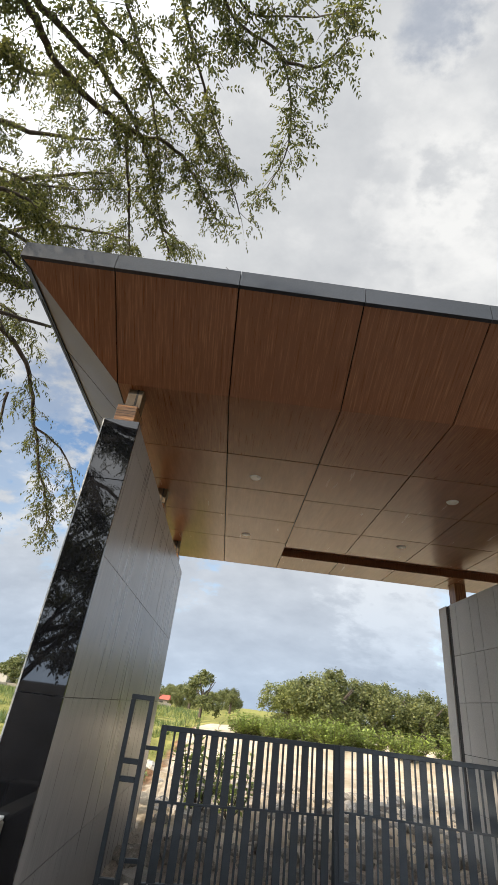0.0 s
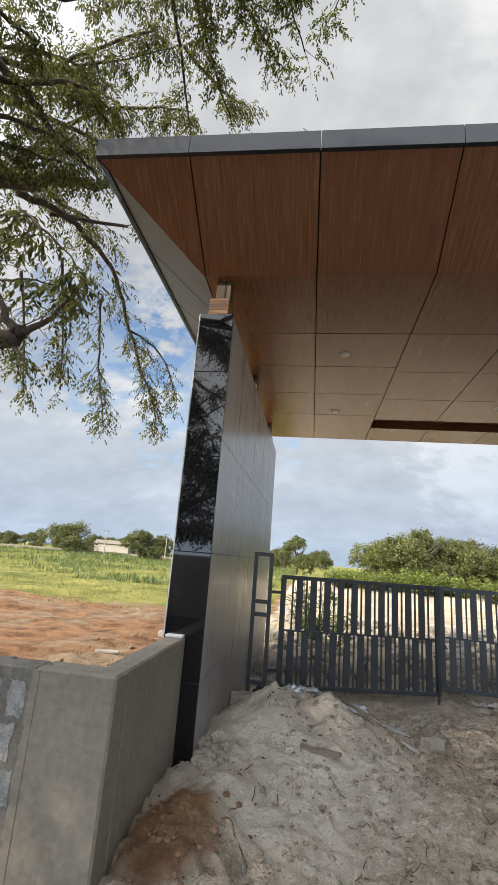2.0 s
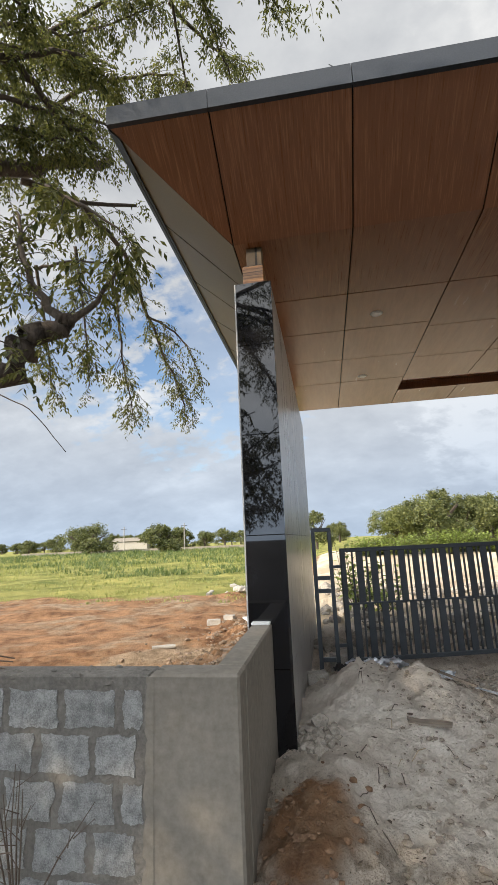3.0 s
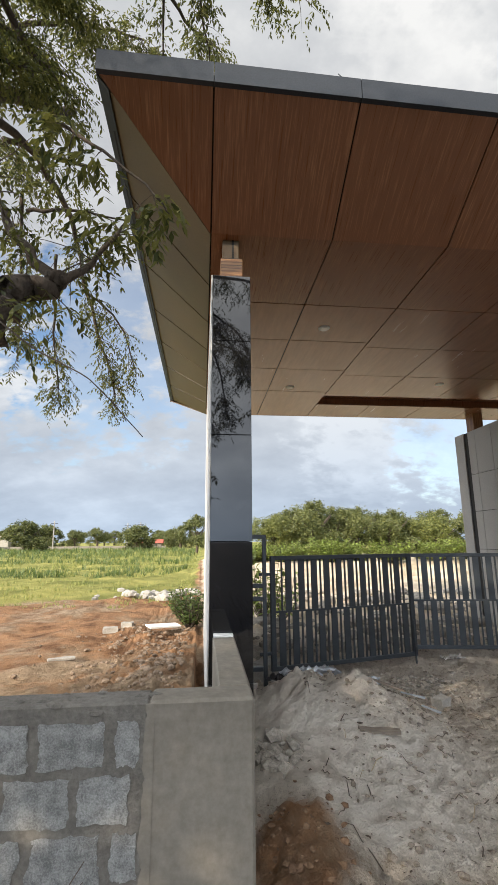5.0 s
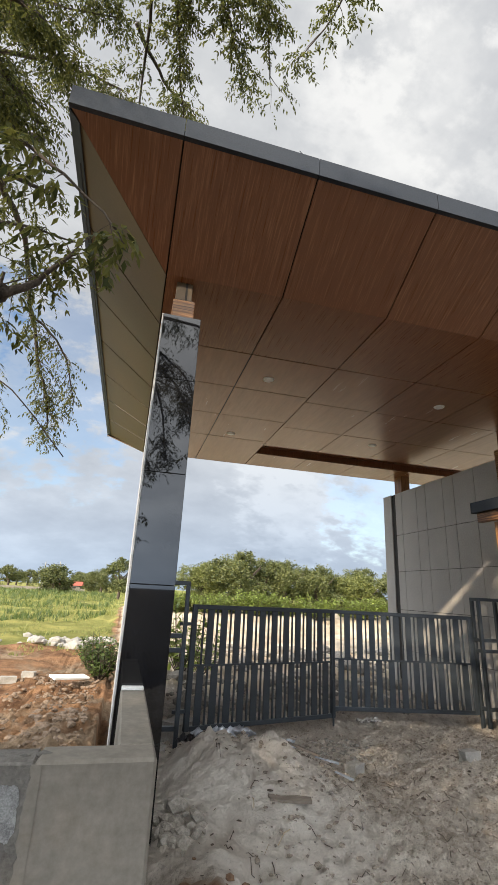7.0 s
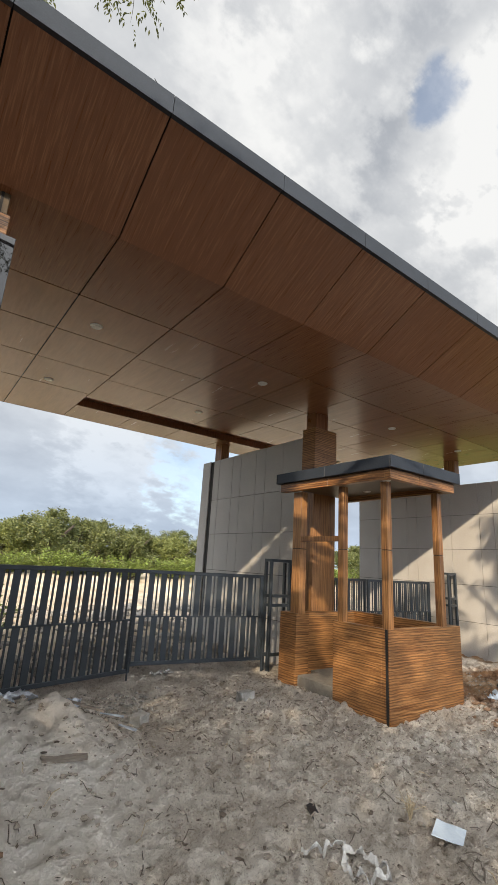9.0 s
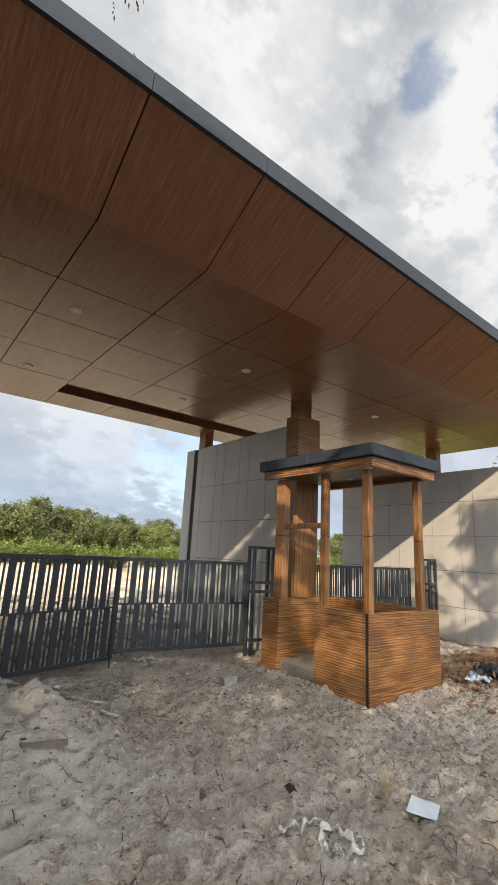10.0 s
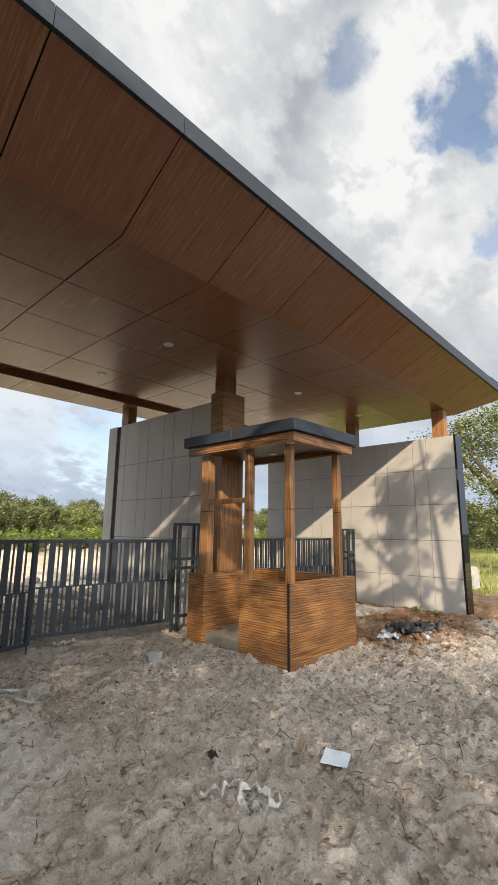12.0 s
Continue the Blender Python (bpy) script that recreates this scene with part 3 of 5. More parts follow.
        for v in bm.verts:
            v.co.z += front_z(v.co.x)
        add("fascia_sheet", bm, M_FASCIA)
    for cx, s in ((CX0, 1), (CX1, -1)):
        add("fascia_sheet", box_bm(min(cx, cx + s * 0.03), max(cx, cx + s * 0.03), CYF + 0.031, CYB, front_z(cx) - 0.01, front_z(cx) + 0.18, 0.004), M_FASCIA)
    add("fascia_sheet", box_bm(CX0, CX1, CYB + 0.001, CYB + 0.03, ZF - 0.01, ZT, 0.004), M_FASCIA)
    add("roof_sheet", box_bm(CX0 + 0.05, CX1 - 0.05, CYF + 0.5, CYB - 0.03, ZT - 0.2, ZT - 0.1), M_FASCIA)
    return can


build_canopy()


def downlight(x, y):
    ob = thing("ceiling_downlight", "small round white recessed downlight, switched off", "downlight", (x, y, ZS), "downlights in the canopy soffit")
    bm = bmesh.new()
    bmesh.ops.create_cone(bm, cap_ends=True, segments=24, radius1=0.075, radius2=0.085, depth=0.012, matrix=Matrix.Translation((0, 0, -0.006)))
    ring = part("trim_ring", bm, M_WHITE, ob)
    bm = bmesh.new()
    bmesh.ops.create_cone(bm, cap_ends=True, segments=20, radius1=0.05, radius2=0.055, depth=0.006, matrix=Matrix.Translation((0, 0, -0.0155)))
    part("diffuser", bm, M_LAMP, ring)
    return ob


dl = downlight(0.14, 6.55)
for x, y in ((0.13, 9.1), (3.0, 6.55), (3.0, 8.7), (6.55, 6.57), (9.14, 6.57)):
    copy_thing(dl, pose(x, y, ZS))


# ---- walls of the gateway ----
def tiled_wall(name, label, x0, x1, yf, yb, z1, ys, zs, mat_):
    w = thing(name, label, "wall", (x0, yf, 0), kind="structure")
    inv = Matrix.Translation((-x0, -yf, 0))
    bm = box_bm(x0 + 0.025, x1 - 0.025, yf + 0.025, yb - 0.025, -0.3, z1 - 0.005)
    bm.transform(inv)
    part("core", bm, M_GAP if mat_ is M_CLAD else M_MORTAR, w)
    g = 0.005 if mat_ is M_CLAD else 0.003
    for side in (0, 1):
        xa, xb = (x0, x0 + 0.024) if side == 0 else (x1 - 0.024, x1)
        for a, b in zip(ys, ys[1:]):
            for c, d in zip(zs, zs[1:]):
                bm = box_bm(xa, xb, a + g, b - g, c + g, d - g)
                bm.transform(inv)
                part("tile", bm, mat_, w)
    return w, inv


def build_walls():
    # pylon beside the heap: grey veined tiles on its flanks, polished black granite on its end
    w, inv = tiled_wall("wall_pylon", "tall gateway wall, grey veined stone tiles with polished black granite end", PX0, PX1, PYF, PYB, 4.26,
                        [PYF + 0.026, 5.75, 6.95, 8.15, 9.35, PYB], [-0.2, 0.72, 1.81, 2.9, 4.0, 4.25], M_TILE)
    for a, b in ((-0.2, 0.72), (0.72, 1.81), (1.81, 2.72), (2.72, 3.6), (3.6, 4.26)):
        bm = box_bm(PX0 + 0.003, PX1 + 0.004, PYF - 0.004, PYF + 0.024, a + 0.0025, b - 0.0025, 0.002)
        bm.transform(inv)
        part("granite_slab", bm, M_GRANITE, w)
    # white-painted outer flank
    bm = box_bm(PX0 - 0.012, PX0 - 0.001, PYF + 0.002, PYB, -0.2, 4.26)
    bm.transform(inv)
    part("render_coat", bm, M_COAT, w, "white painted outer face")
    zs = [-0.2, 0.75, 1.6, 2.45, 3.3, 4.33]
    c, inv = tiled_wall("wall_centre", "tall grey panel-clad wall behind the guard booth", 4.75, 5.12, 7.3, 11.32, 4.33,
                        [7.33, 8.0, 8.6, 8.95, 9.55, 9.9, 10.5, 10.78], zs, M_CLAD)
    for a, b, m in ((10.79, 10.95, M_GAP), (10.95, 11.32, M_CLAD)):
        bm = box_bm(4.745 if m is M_CLAD else 4.77, 5.13, a, b, -0.2, 4.33 if m is M_CLAD else 4.3)
        bm.transform(inv)
        part("edge_strip", bm, m, c)
    r, inv = tiled_wall("wall_east", "tall grey panel-clad wall, dappled by sun and leaf shadow", 9.9, 10.27, 4.45, 10.35, 4.09,
                        [4.48, 5.15, 5.5, 6.2, 6.55, 7.3, 7.6, 8.3, 8.6, 9.3, 9.6, 10.32], zs[:-1] + [4.085], M_CLAD)
    bm = box_bm(9.895, 10.275, 4.43, 4.475, -0.2, 4.1, 0.003)
    bm.transform(inv)
    part("edge_strip", bm, M_GRANITE, r, "polished black end strip")


build_walls()


def roof_post(x, y, wx, wy, z0, label, cap=None):
    ob = thing("canopy_post", label, "post", (x, y, z0), "posts that carry the canopy")
    k = 0.82 if cap else 1.0
    # a capped shaft takes a darker tone: its shade under the soffit, as colour
    part("shaft", box_bm(-wx / 2 * k, wx / 2 * k, -wy / 2 * k + (0.09 if cap else 0), wy / 2 * k, cap[2] if cap else 0, ZS - z0, 0.006), M_OLIVE if cap else M_BOOTHV, ob)
    if cap:
        part("slot", box_bm(wx * 0.05, wx * 0.16, -wy / 2 * k + 0.087, -wy / 2 * k + 0.1, cap[2] + 0.08, ZS - z0 - 0.002), M_GAP, ob)
        part("dark_plate", box_bm(-wx * 0.47, wx * 0.47, -wy * 0.47, wy * 0.47, cap[2] + 0.0005, cap[2] + 0.03, 0.003), M_GAP, ob)
        part("collar", box_bm(-cap[0] / 2, cap[0] / 2, -cap[1] / 2, cap[1] / 2, 0, cap[2], 0.006), M_BOOTHH, ob)
    return ob


SHORT = "short wood-clad post between wall top and canopy"
for y in (4.76, 7.4, 10.1):
    roof_post(-1.3, y, 0.2, 0.3, 4.255, SHORT, (0.21, 0.36, 0.21))
roof_post(4.95, 10.75, 0.24, 0.3, 4.3, SHORT)
roof_post(10.08, 4.85, 0.22, 0.3, 4.085, SHORT)
roof_post(10.08, 7.3, 0.22, 0.3, 4.085, SHORT)
col = thing("wood_column", "wood-clad column rising behind the guard booth to the canopy", "column", (4.95, 7.06, 0))
part("shaft", box_bm(-0.3, 0.28, -0.11, 0.23, -0.1, 3.5, 0.006), M_BOOTHV, col)
part("cap_box", box_bm(-0.31, 0.29, -0.12, 0.235, 3.502, 4.45, 0.006), M_BOOTHH, col)
part("neck", box_bm(-0.26, 0.08, -0.08, 0.18, 4.45, ZS, 0.005), M_SOFFIT, col)


# ---- low wall beside the pylon ----
def build_low_wall():
    w = thing("wall_low", "low boundary wall, rough concrete blocks with a plastered cement return", "wall", (STUB_X, STUB_Y, 0), kind="structure")
    inv = Matrix.Translation((-STUB_X, -STUB_Y, 0))

    def add(name, bm, m, label=""):
        bm.transform(inv)
        return part(name, bm, m, w, label)
    add("return_wall", box_bm(STUB_X - 0.17, STUB_X, STUB_Y + 0.2, PYF - 0.01, -0.3, STUB_Z, 0.012), M_CONC, "smooth cement plaster")
    add("corner_pier", box_bm(STUB_X - 0.5, STUB_X, STUB_Y, STUB_Y + 0.2, -0.3, STUB_Z, 0.014), M_CONC, "smooth cement plaster")
    edge = STUB_X - 0.5
    add("mortar_bed", box_bm(-9.0, edge, STUB_Y + 0.004, STUB_Y + 0.19, -0.3, STUB_Z - 0.004, 0.01), M_MORTAR)
    rnd = random.Random(4)
    # the plaster runs out in a torn edge over the first blocks
    hem = [(edge + 0.03, STUB_Z - 0.012)]
    for k in range(60):
        z = STUB_Z - 0.012 - k * 0.022
        hem.append((edge - 0.012 - 0.035 * abs(noise.noise((z * 5, 1.0, 0.0))) - 0.02 * noise.noise((z * 23, 4.0, 0.0)), z))
    hem.append((edge + 0.03, hem[-1][1]))
    add("plaster_hem", prism_bm(hem, "y", STUB_Y - 0.004, STUB_Y + 0.02), M_CONC)
    for row in range(6):
        z1 = STUB_Z - 0.082 - row * 0.226
        x1 = edge - (0.04 if row % 2 == 0 else 0.075)
        first = True
        while x1 > -7.0:
            ln = (0.105 if row % 2 == 0 else 0.22) if first else 0.285
            x0 = x1 - ln
            # a hand-laid block: chipped outline, mortar smeared over its rim
            n = 14
            rim = []
            for (ax, az), (bx, bz) in (((x0, z1 - 0.186), (x1, z1 - 0.186)), ((x1, z1 - 0.186), (x1, z1)), ((x1, z1), (x0, z1)), ((x0, z1), (x0, z1 - 0.186))):
                for k in range(n):
                    t = k / n
                    px, pz = ax + (bx - ax) * t, az + (bz - az) * t
                    wob = Vector((px * 9, pz * 9, row * 3.0))
                    rim.append((px + 0.02 * noise.noise(wob) + 0.012 * noise.noise(wob * 3.1) + rnd.uniform(-0.004, 0.004), pz + 0.018 * noise.noise(wob + Vector((5, 5, 0))) + 0.012 * noise.noise(wob * 3.1 + Vector((2, 8, 0))) + rnd.uniform(-0.004, 0.004)))
            bm = prism_bm(rim, "y", STUB_Y + 0.001 - rnd.random() * 0.004, STUB_Y + 0.05)
            add("block", bm, M_BLOCK)
            first = False
            x1 = x0 - 0.042 - rnd.random() * 0.012
    # rough mortar left along the top
    bm = bmesh.new()
    for k in range(220):
        bmesh.ops.create_icosphere(bm, subdivisions=1, radius=rnd.uniform(0.008, 0.026), matrix=Matrix.Translation((rnd.uniform(-5.5, edge + 0.1), STUB_Y + rnd.uniform(-0.004, 0.16), STUB_Z + rnd.uniform(-0.07, 0.0))) @ Matrix.Diagonal((1.6, 0.5, 0.8, 1)))
    tagged(add("mortar_lumps", bm, M_MORTAR), kind="stuff")
    add("cap_strip", box_bm(STUB_X - 0.165, STUB_X - 0.01, PYF - 0.09, PYF - 0.011, STUB_Z + 0.001, STUB_Z + 0.02, 0.004), M_WHITE)


build_low_wall()


# ---- gates ----
def gate_leaf(p0, p1, z0, z1, label, name="gate_leaf"):
    L = math.hypot(p1[0] - p0[0], p1[1] - p0[1])
    ob = thing(name, label, "gate", (p0[0], p0[1], z0), "leaves of the driveway gate", turn=math.degrees(math.atan2(p1[1] - p0[1], p1[0] - p0[0])))
    H = z1 - z0
    f = 0.055
    d = 0.022
    for nm, b in (("stile", (0, 0.07, -d, d, 0, H)), ("stile", (L - 0.07, L, -d, d, 0, H)), ("rail", (0.07, L - 0.07, -d, d, 0, f)),
                  ("rail", (0.07, L - 0.07, -d, d, H - f, H)), ("rail", (0.07, L - 0.07, -d * 0.6, d * 0.6, H * 0.5 - 0.012, H * 0.5 + 0.012))):
        part(nm, box_bm(*b, 0.004), M_STEEL, ob)
    inner = L - 0.14
    n = max(3, round(inner / 0.2))
    pitch = inner / n
    wide = box_bm(-0.046, 0.046, -0.009, 0.009, 0, 1)
    thin = box_bm(-0.011, 0.011, -0.009, 0.009, 0, 1)
    mw, mt = bpy.data.meshes.new("slat"), bpy.data.meshes.new("slat")
    wide.to_mesh(mw); thin.to_mesh(mt); wide.free(); thin.free()
    for me in (mw, mt):
        me.materials.append(M_STEEL)
    rows = ((f, H * 0.5 - 0.012, 0.5), (H * 0.5 + 0.012, H - f, 0.0))
    for za, zb, off in rows:
        for k in range(n + 1):
            xw = 0.07 + pitch * (k + off)
            xt = 0.07 + pitch * (k + off + 0.5)
            for me, x, hw in ((mw, xw, 0.046), (mt, xt, 0.011)):
                if x - hw < 0.07 or x + hw > L - 0.07:
                    continue
                s = new("slat", me)
                s.parent = ob
                s.matrix_local = Matrix.LocRotScale((x, 0.0, za), None, (1, 1, zb - za))
    return ob


LEFT = gate_leaf((-0.62, 7.05), (1.64, 7.63), 0.15, 1.61, "dark grey steel slatted gate leaf, slightly ajar, beside the pylon")
part("drop_bolt", box_bm(2.27, 2.295, -0.04, -0.022, -0.1, 0.5, 0.003), M_STEEL, LEFT)
part("hinge_bar", box_bm(-0.16, 0.0, -0.015, 0.015, 1.2, 1.24, 0.003), M_STEEL, LEFT)
part("hinge_bar", box_bm(-0.16, 0.0, -0.015, 0.015, 0.2, 0.24, 0.003), M_STEEL, LEFT)
gate_leaf((1.72, 7.95), (4.06, 7.6), 0.17, 1.6, "dark grey steel slatted gate leaf near the centre wall")
gate_leaf((5.4, 7.9), (7.5, 8.1), 0.17, 1.6, "dark grey steel slatted gate leaf behind the guard booth")
gate_leaf((7.55, 8.1), (9.6, 7.8), 0.17, 1.6, "dark grey steel slatted gate leaf near the east wall")


def gate_post(x, y, w, dp, h, turn=0):
    ob = thing("gate_post", "open dark steel lattice gate post", "post", (x, y, 0), "gate posts", turn=turn)
    t = 0.05
    for a in (0, w - t):
        for b in ((0, dp - t) if dp > t else (0,)):
            part("upright", box_bm(a, a + t, b, b + t, -0.1, h - 0.0505, 0.003), M_STEEL, ob)
    for z in (0.3, 1.12, 1.28, h):
        part("rung", box_bm(t + 0.001 if z < h else 0, w - t - 0.001 if z < h else w, 0, t, z - 0.05, z, 0.003), M_STEEL, ob)
        if dp > t:
            part("rung", box_bm(0.0, t, t + 0.001, dp - t - 0.001 if z < h else dp, z - 0.05, z, 0.003), M_STEEL, ob)
    return ob


gate_post(-0.98, 6.68, 0.26, 0.05, 1.89)
gate_post(4.08, 7.42, 0.5, 0.2, 1.9)
gate_post(9.5, 7.2, 0.36, 0.2, 1.86)


# ---- guard booth ----
BX0, BX1, BY0, BY1, BZ = 3.91, 5.62, 4.75, 6.86, 1.065


def build_booth():
    booth = thing("guard_booth", "open wood-clad guard booth with a dark flat roof, still unfinished", "booth", (BX0, BY0, 0))
    inv = Matrix.Translation((-BX0, -BY0, 0))

    def add(name, bm, m, label=""):
        bm.transform(inv)
        return part(name, bm, m, booth, label)
    t = 0.12
    add("front_panel", box_bm(BX0, BX1, BY0, BY0 + 0.02, -0.1, BZ, 0.004), M_BOOTHH)
    add("front_lining", box_bm(BX0 + 0.03, BX1, BY0 + 0.021, BY0 + t, -0.1, BZ - 0.001), M_BOOTHH)
    add("corner_strip", box_bm(BX0 + 0.012, BX0 + 0.029, BY0 + 0.021, BY0 + 0.068, -0.1, BZ - 0.004), M_GAP)
    add("side_panel", box_bm(BX0, BX0 + 0.029, BY0 + 0.069, BY0 + t, -0.1, BZ - 0.001), M_BOOTHH)
    add("side_panel", box_bm(BX0, BX0 + 0.075, BY0 + t + 0.001, 5.73, -0.1, BZ - 0.001, 0.005), M_BOOTHH)
    add("side_panel", box_bm(BX1 - t, BX1 - 0.001, BY0 + t + 0.001, BY1, -0.1, BZ, 0.005), M_BOOTHH)
    add("pier", box_bm(BX0 - 0.02, BX0 + 0.26, 6.5, 6.9, -0.1, BZ, 0.005), M_BOOTHH)
    add("back_panel", box_bm(BX0 + 0.261, BX1 - t - 0.001, 6.7, 6.88, -0.1, BZ - 0.01, 0.005), M_BOOTHH)
    add("door_step", box_bm(BX0 + 0.02, BX0 + 0.5, 5.74, 6.49, -0.1, 0.17, 0.01), M_CONC, "bare concrete step")
    add("floor_slab", box_bm(BX0 + 0.51, BX1 - t - 0.002, BY0 + t + 0.002, 6.69, -0.1, 0.16), M_CONC, "bare concrete")
    ZE = 3.03
    for x, y, wx, wy in ((3.985, 4.815, 0.105, 0.105), (3.97, 5.6, 0.105, 0.105), (5.24, 4.82, 0.105, 0.105), (4.0, 6.6, 0.14, 0.2), (5.2, 6.72, 0.12, 0.12)):
        zj = 2.08
        low = add("post", box_bm(x - wx / 2, x + wx / 2, y - wy / 2, y + wy / 2, BZ - 0.02, zj - 0.005, 0.004), M_BOOTHV)
        add("post", box_bm(x - wx / 2, x + wx / 2, y - wy / 2, y + wy / 2, zj + 0.005, ZE, 0.004), M_BOOTHV)
        add("post_joint", box_bm(x - wx / 2 + 0.006, x + wx / 2 - 0.006, y - wy / 2 + 0.006, y + wy / 2 - 0.006, zj - 0.006, zj + 0.006), M_GAP).parent = low
    add("cross_bar", box_bm(3.93, 4.0, 5.661, 6.499, 2.2, 2.28, 0.004), M_BOOTHV)
    rx0, rx1, ry0, ry1 = 3.7, 5.42, 4.5, 6.92
    xm, ym = 4.45, 5.75
    for a, b in ((rx0 + 0.07, xm - 0.003), (xm + 0.003, rx1 - 0.07)):
        add("roof_beam", box_bm(a, b, ry0 + 0.07, ry0 + 0.17, ZE, ZE + 0.14, 0.004), M_BOOTHH)
    for a, b in ((ry0 + 0.171, ym - 0.003), (ym + 0.003, ry1 - 0.05)):
        add("roof_beam", box_bm(rx0 + 0.07, rx0 + 0.17, a, b, ZE, ZE + 0.14, 0.004), M_BOOTHH)
        add("roof_beam", box_bm(rx1 - 0.17, rx1 - 0.07, a, b, ZE, ZE + 0.14, 0.004), M_BOOTHH)
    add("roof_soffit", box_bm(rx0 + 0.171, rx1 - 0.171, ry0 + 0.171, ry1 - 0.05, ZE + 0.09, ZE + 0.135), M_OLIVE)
    for x, y in ((4.25, 5.0), (4.9, 5.9)):
        bm = bmesh.new()
        bmesh.ops.create_cone(bm, cap_ends=True, segments=20, radius1=0.06, radius2=0.07, depth=0.012, matrix=Matrix.Translation((x, y, ZE + 0.083)))
        add("downlight", bm, M_LAMP, "small round white downlight, switched off")
    add("roof_top", box_bm(rx0 + 0.03, rx1 - 0.03, ry0 + 0.03, ry1 - 0.03, ZE + 0.141, ZE + 0.28), M_FASCIA)
    for a, b in ((rx0, xm - 0.003), (xm + 0.003, rx1)):
        add("roof_fascia", box_bm(a, b, ry0, ry0 + 0.028, ZE + 0.141, ZE + 0.31, 0.004), M_FASCIA)
        add("roof_fascia", box_bm(a, b, ry1 - 0.028, ry1, ZE + 0.141, ZE + 0.31, 0.004), M_FASCIA)
    for a, b in ((ry0 + 0.029, ym - 0.003), (ym + 0.003, ry1 - 0.029)):
        add("roof_fascia", box_bm(rx0, rx0 + 0.028, a, b, ZE + 0.141, ZE + 0.31, 0.004), M_FASCIA)
        add("roof_fascia", box_bm(rx1 - 0.028, rx1, a, b, ZE + 0.141, ZE + 0.31, 0.004), M_FASCIA)
    return booth


build_booth()


# ---- trees ----
def far_tree(name, x, y, h, w, seed, mat_, label, clumps=70, leaf=0.35):
    rnd = random.Random(seed)
    ob = thing(name, label, "tree", (x, y, 0), "trees beyond the gate")
    bm = tube_bm([(0, 0, -0.2), (0.1, 0, h * 0.25), (0.05, 0.1, h * 0.55)], [w * 0.05, w * 0.04, w * 0.02], 7)
    for k in range(5):
        a = k * 1.26 + rnd.random()
        tube_bm([(0.08, 0, h * (0.25 + 0.05 * k)), (math.cos(a) * w * 0.2, math.sin(a) * w * 0.2, h * 0.55), (math.cos(a) * w * 0.34, math.sin(a) * w * 0.34, h * 0.72)], [w * 0.025, w * 0.016, w * 0.006], 5, bm)
    part("trunk", bm, M_BARK, ob)
    vs, fs = [], []
    lobes = []
    for k in range(10):
        a = k * 2.4 + rnd.uniform(-0.4, 0.4)
        q = math.sqrt((k + 0.3) / 10) * rnd.uniform(0.85, 1.05)
        lobes.append((Vector((math.cos(a) * q * w * 0.4, math.sin(a) * q * w * 0.4, h * (0.8 - 0.3 * q * q - (0.36 if k % 3 == 2 else 0.0)) + rnd.uniform(-0.05, 0.05) * h)), w * rnd.uniform(0.17, 0.24)))
    for c in range(clumps):
        at, lr = lobes[c % 10]
        d = Vector((rnd.gauss(0, 1), rnd.gauss(0, 1), rnd.gauss(0.25, 0.8))).normalized()
        mid = at + Vector((d.x, d.y, d.z * 0.75)) * lr * rnd.uniform(0.72, 1.0)
        cr = lr * rnd.uniform(0.2, 0.34)
        for _ in range(52):
            p = Vector((rnd.gauss(0, 0.5), rnd.gauss(0, 0.5), rnd.gauss(0, 0.38))) * cr * 1.3
            q = mid + p
            u1 = Vector((rnd.uniform(-1, 1), rnd.uniform(-1, 1), rnd.uniform(-0.7, 0.3))).normalized()
            u2 = u1.cross(Vector((rnd.uniform(-1, 1), rnd.uniform(-1, 1), rnd.uniform(-1, 1)))).normalized()
            s = leaf * rnd.uniform(0.4, 0.8)
            i = len(vs)
            vs += [q - u1 * s, q + u2 * s * 0.5, q + u1 * s, q - u2 * s * 0.5]
            fs.append((i, i + 1, i + 2, i + 3))
    raw_ob("crown", vs, fs, mat_, ob)
    return ob


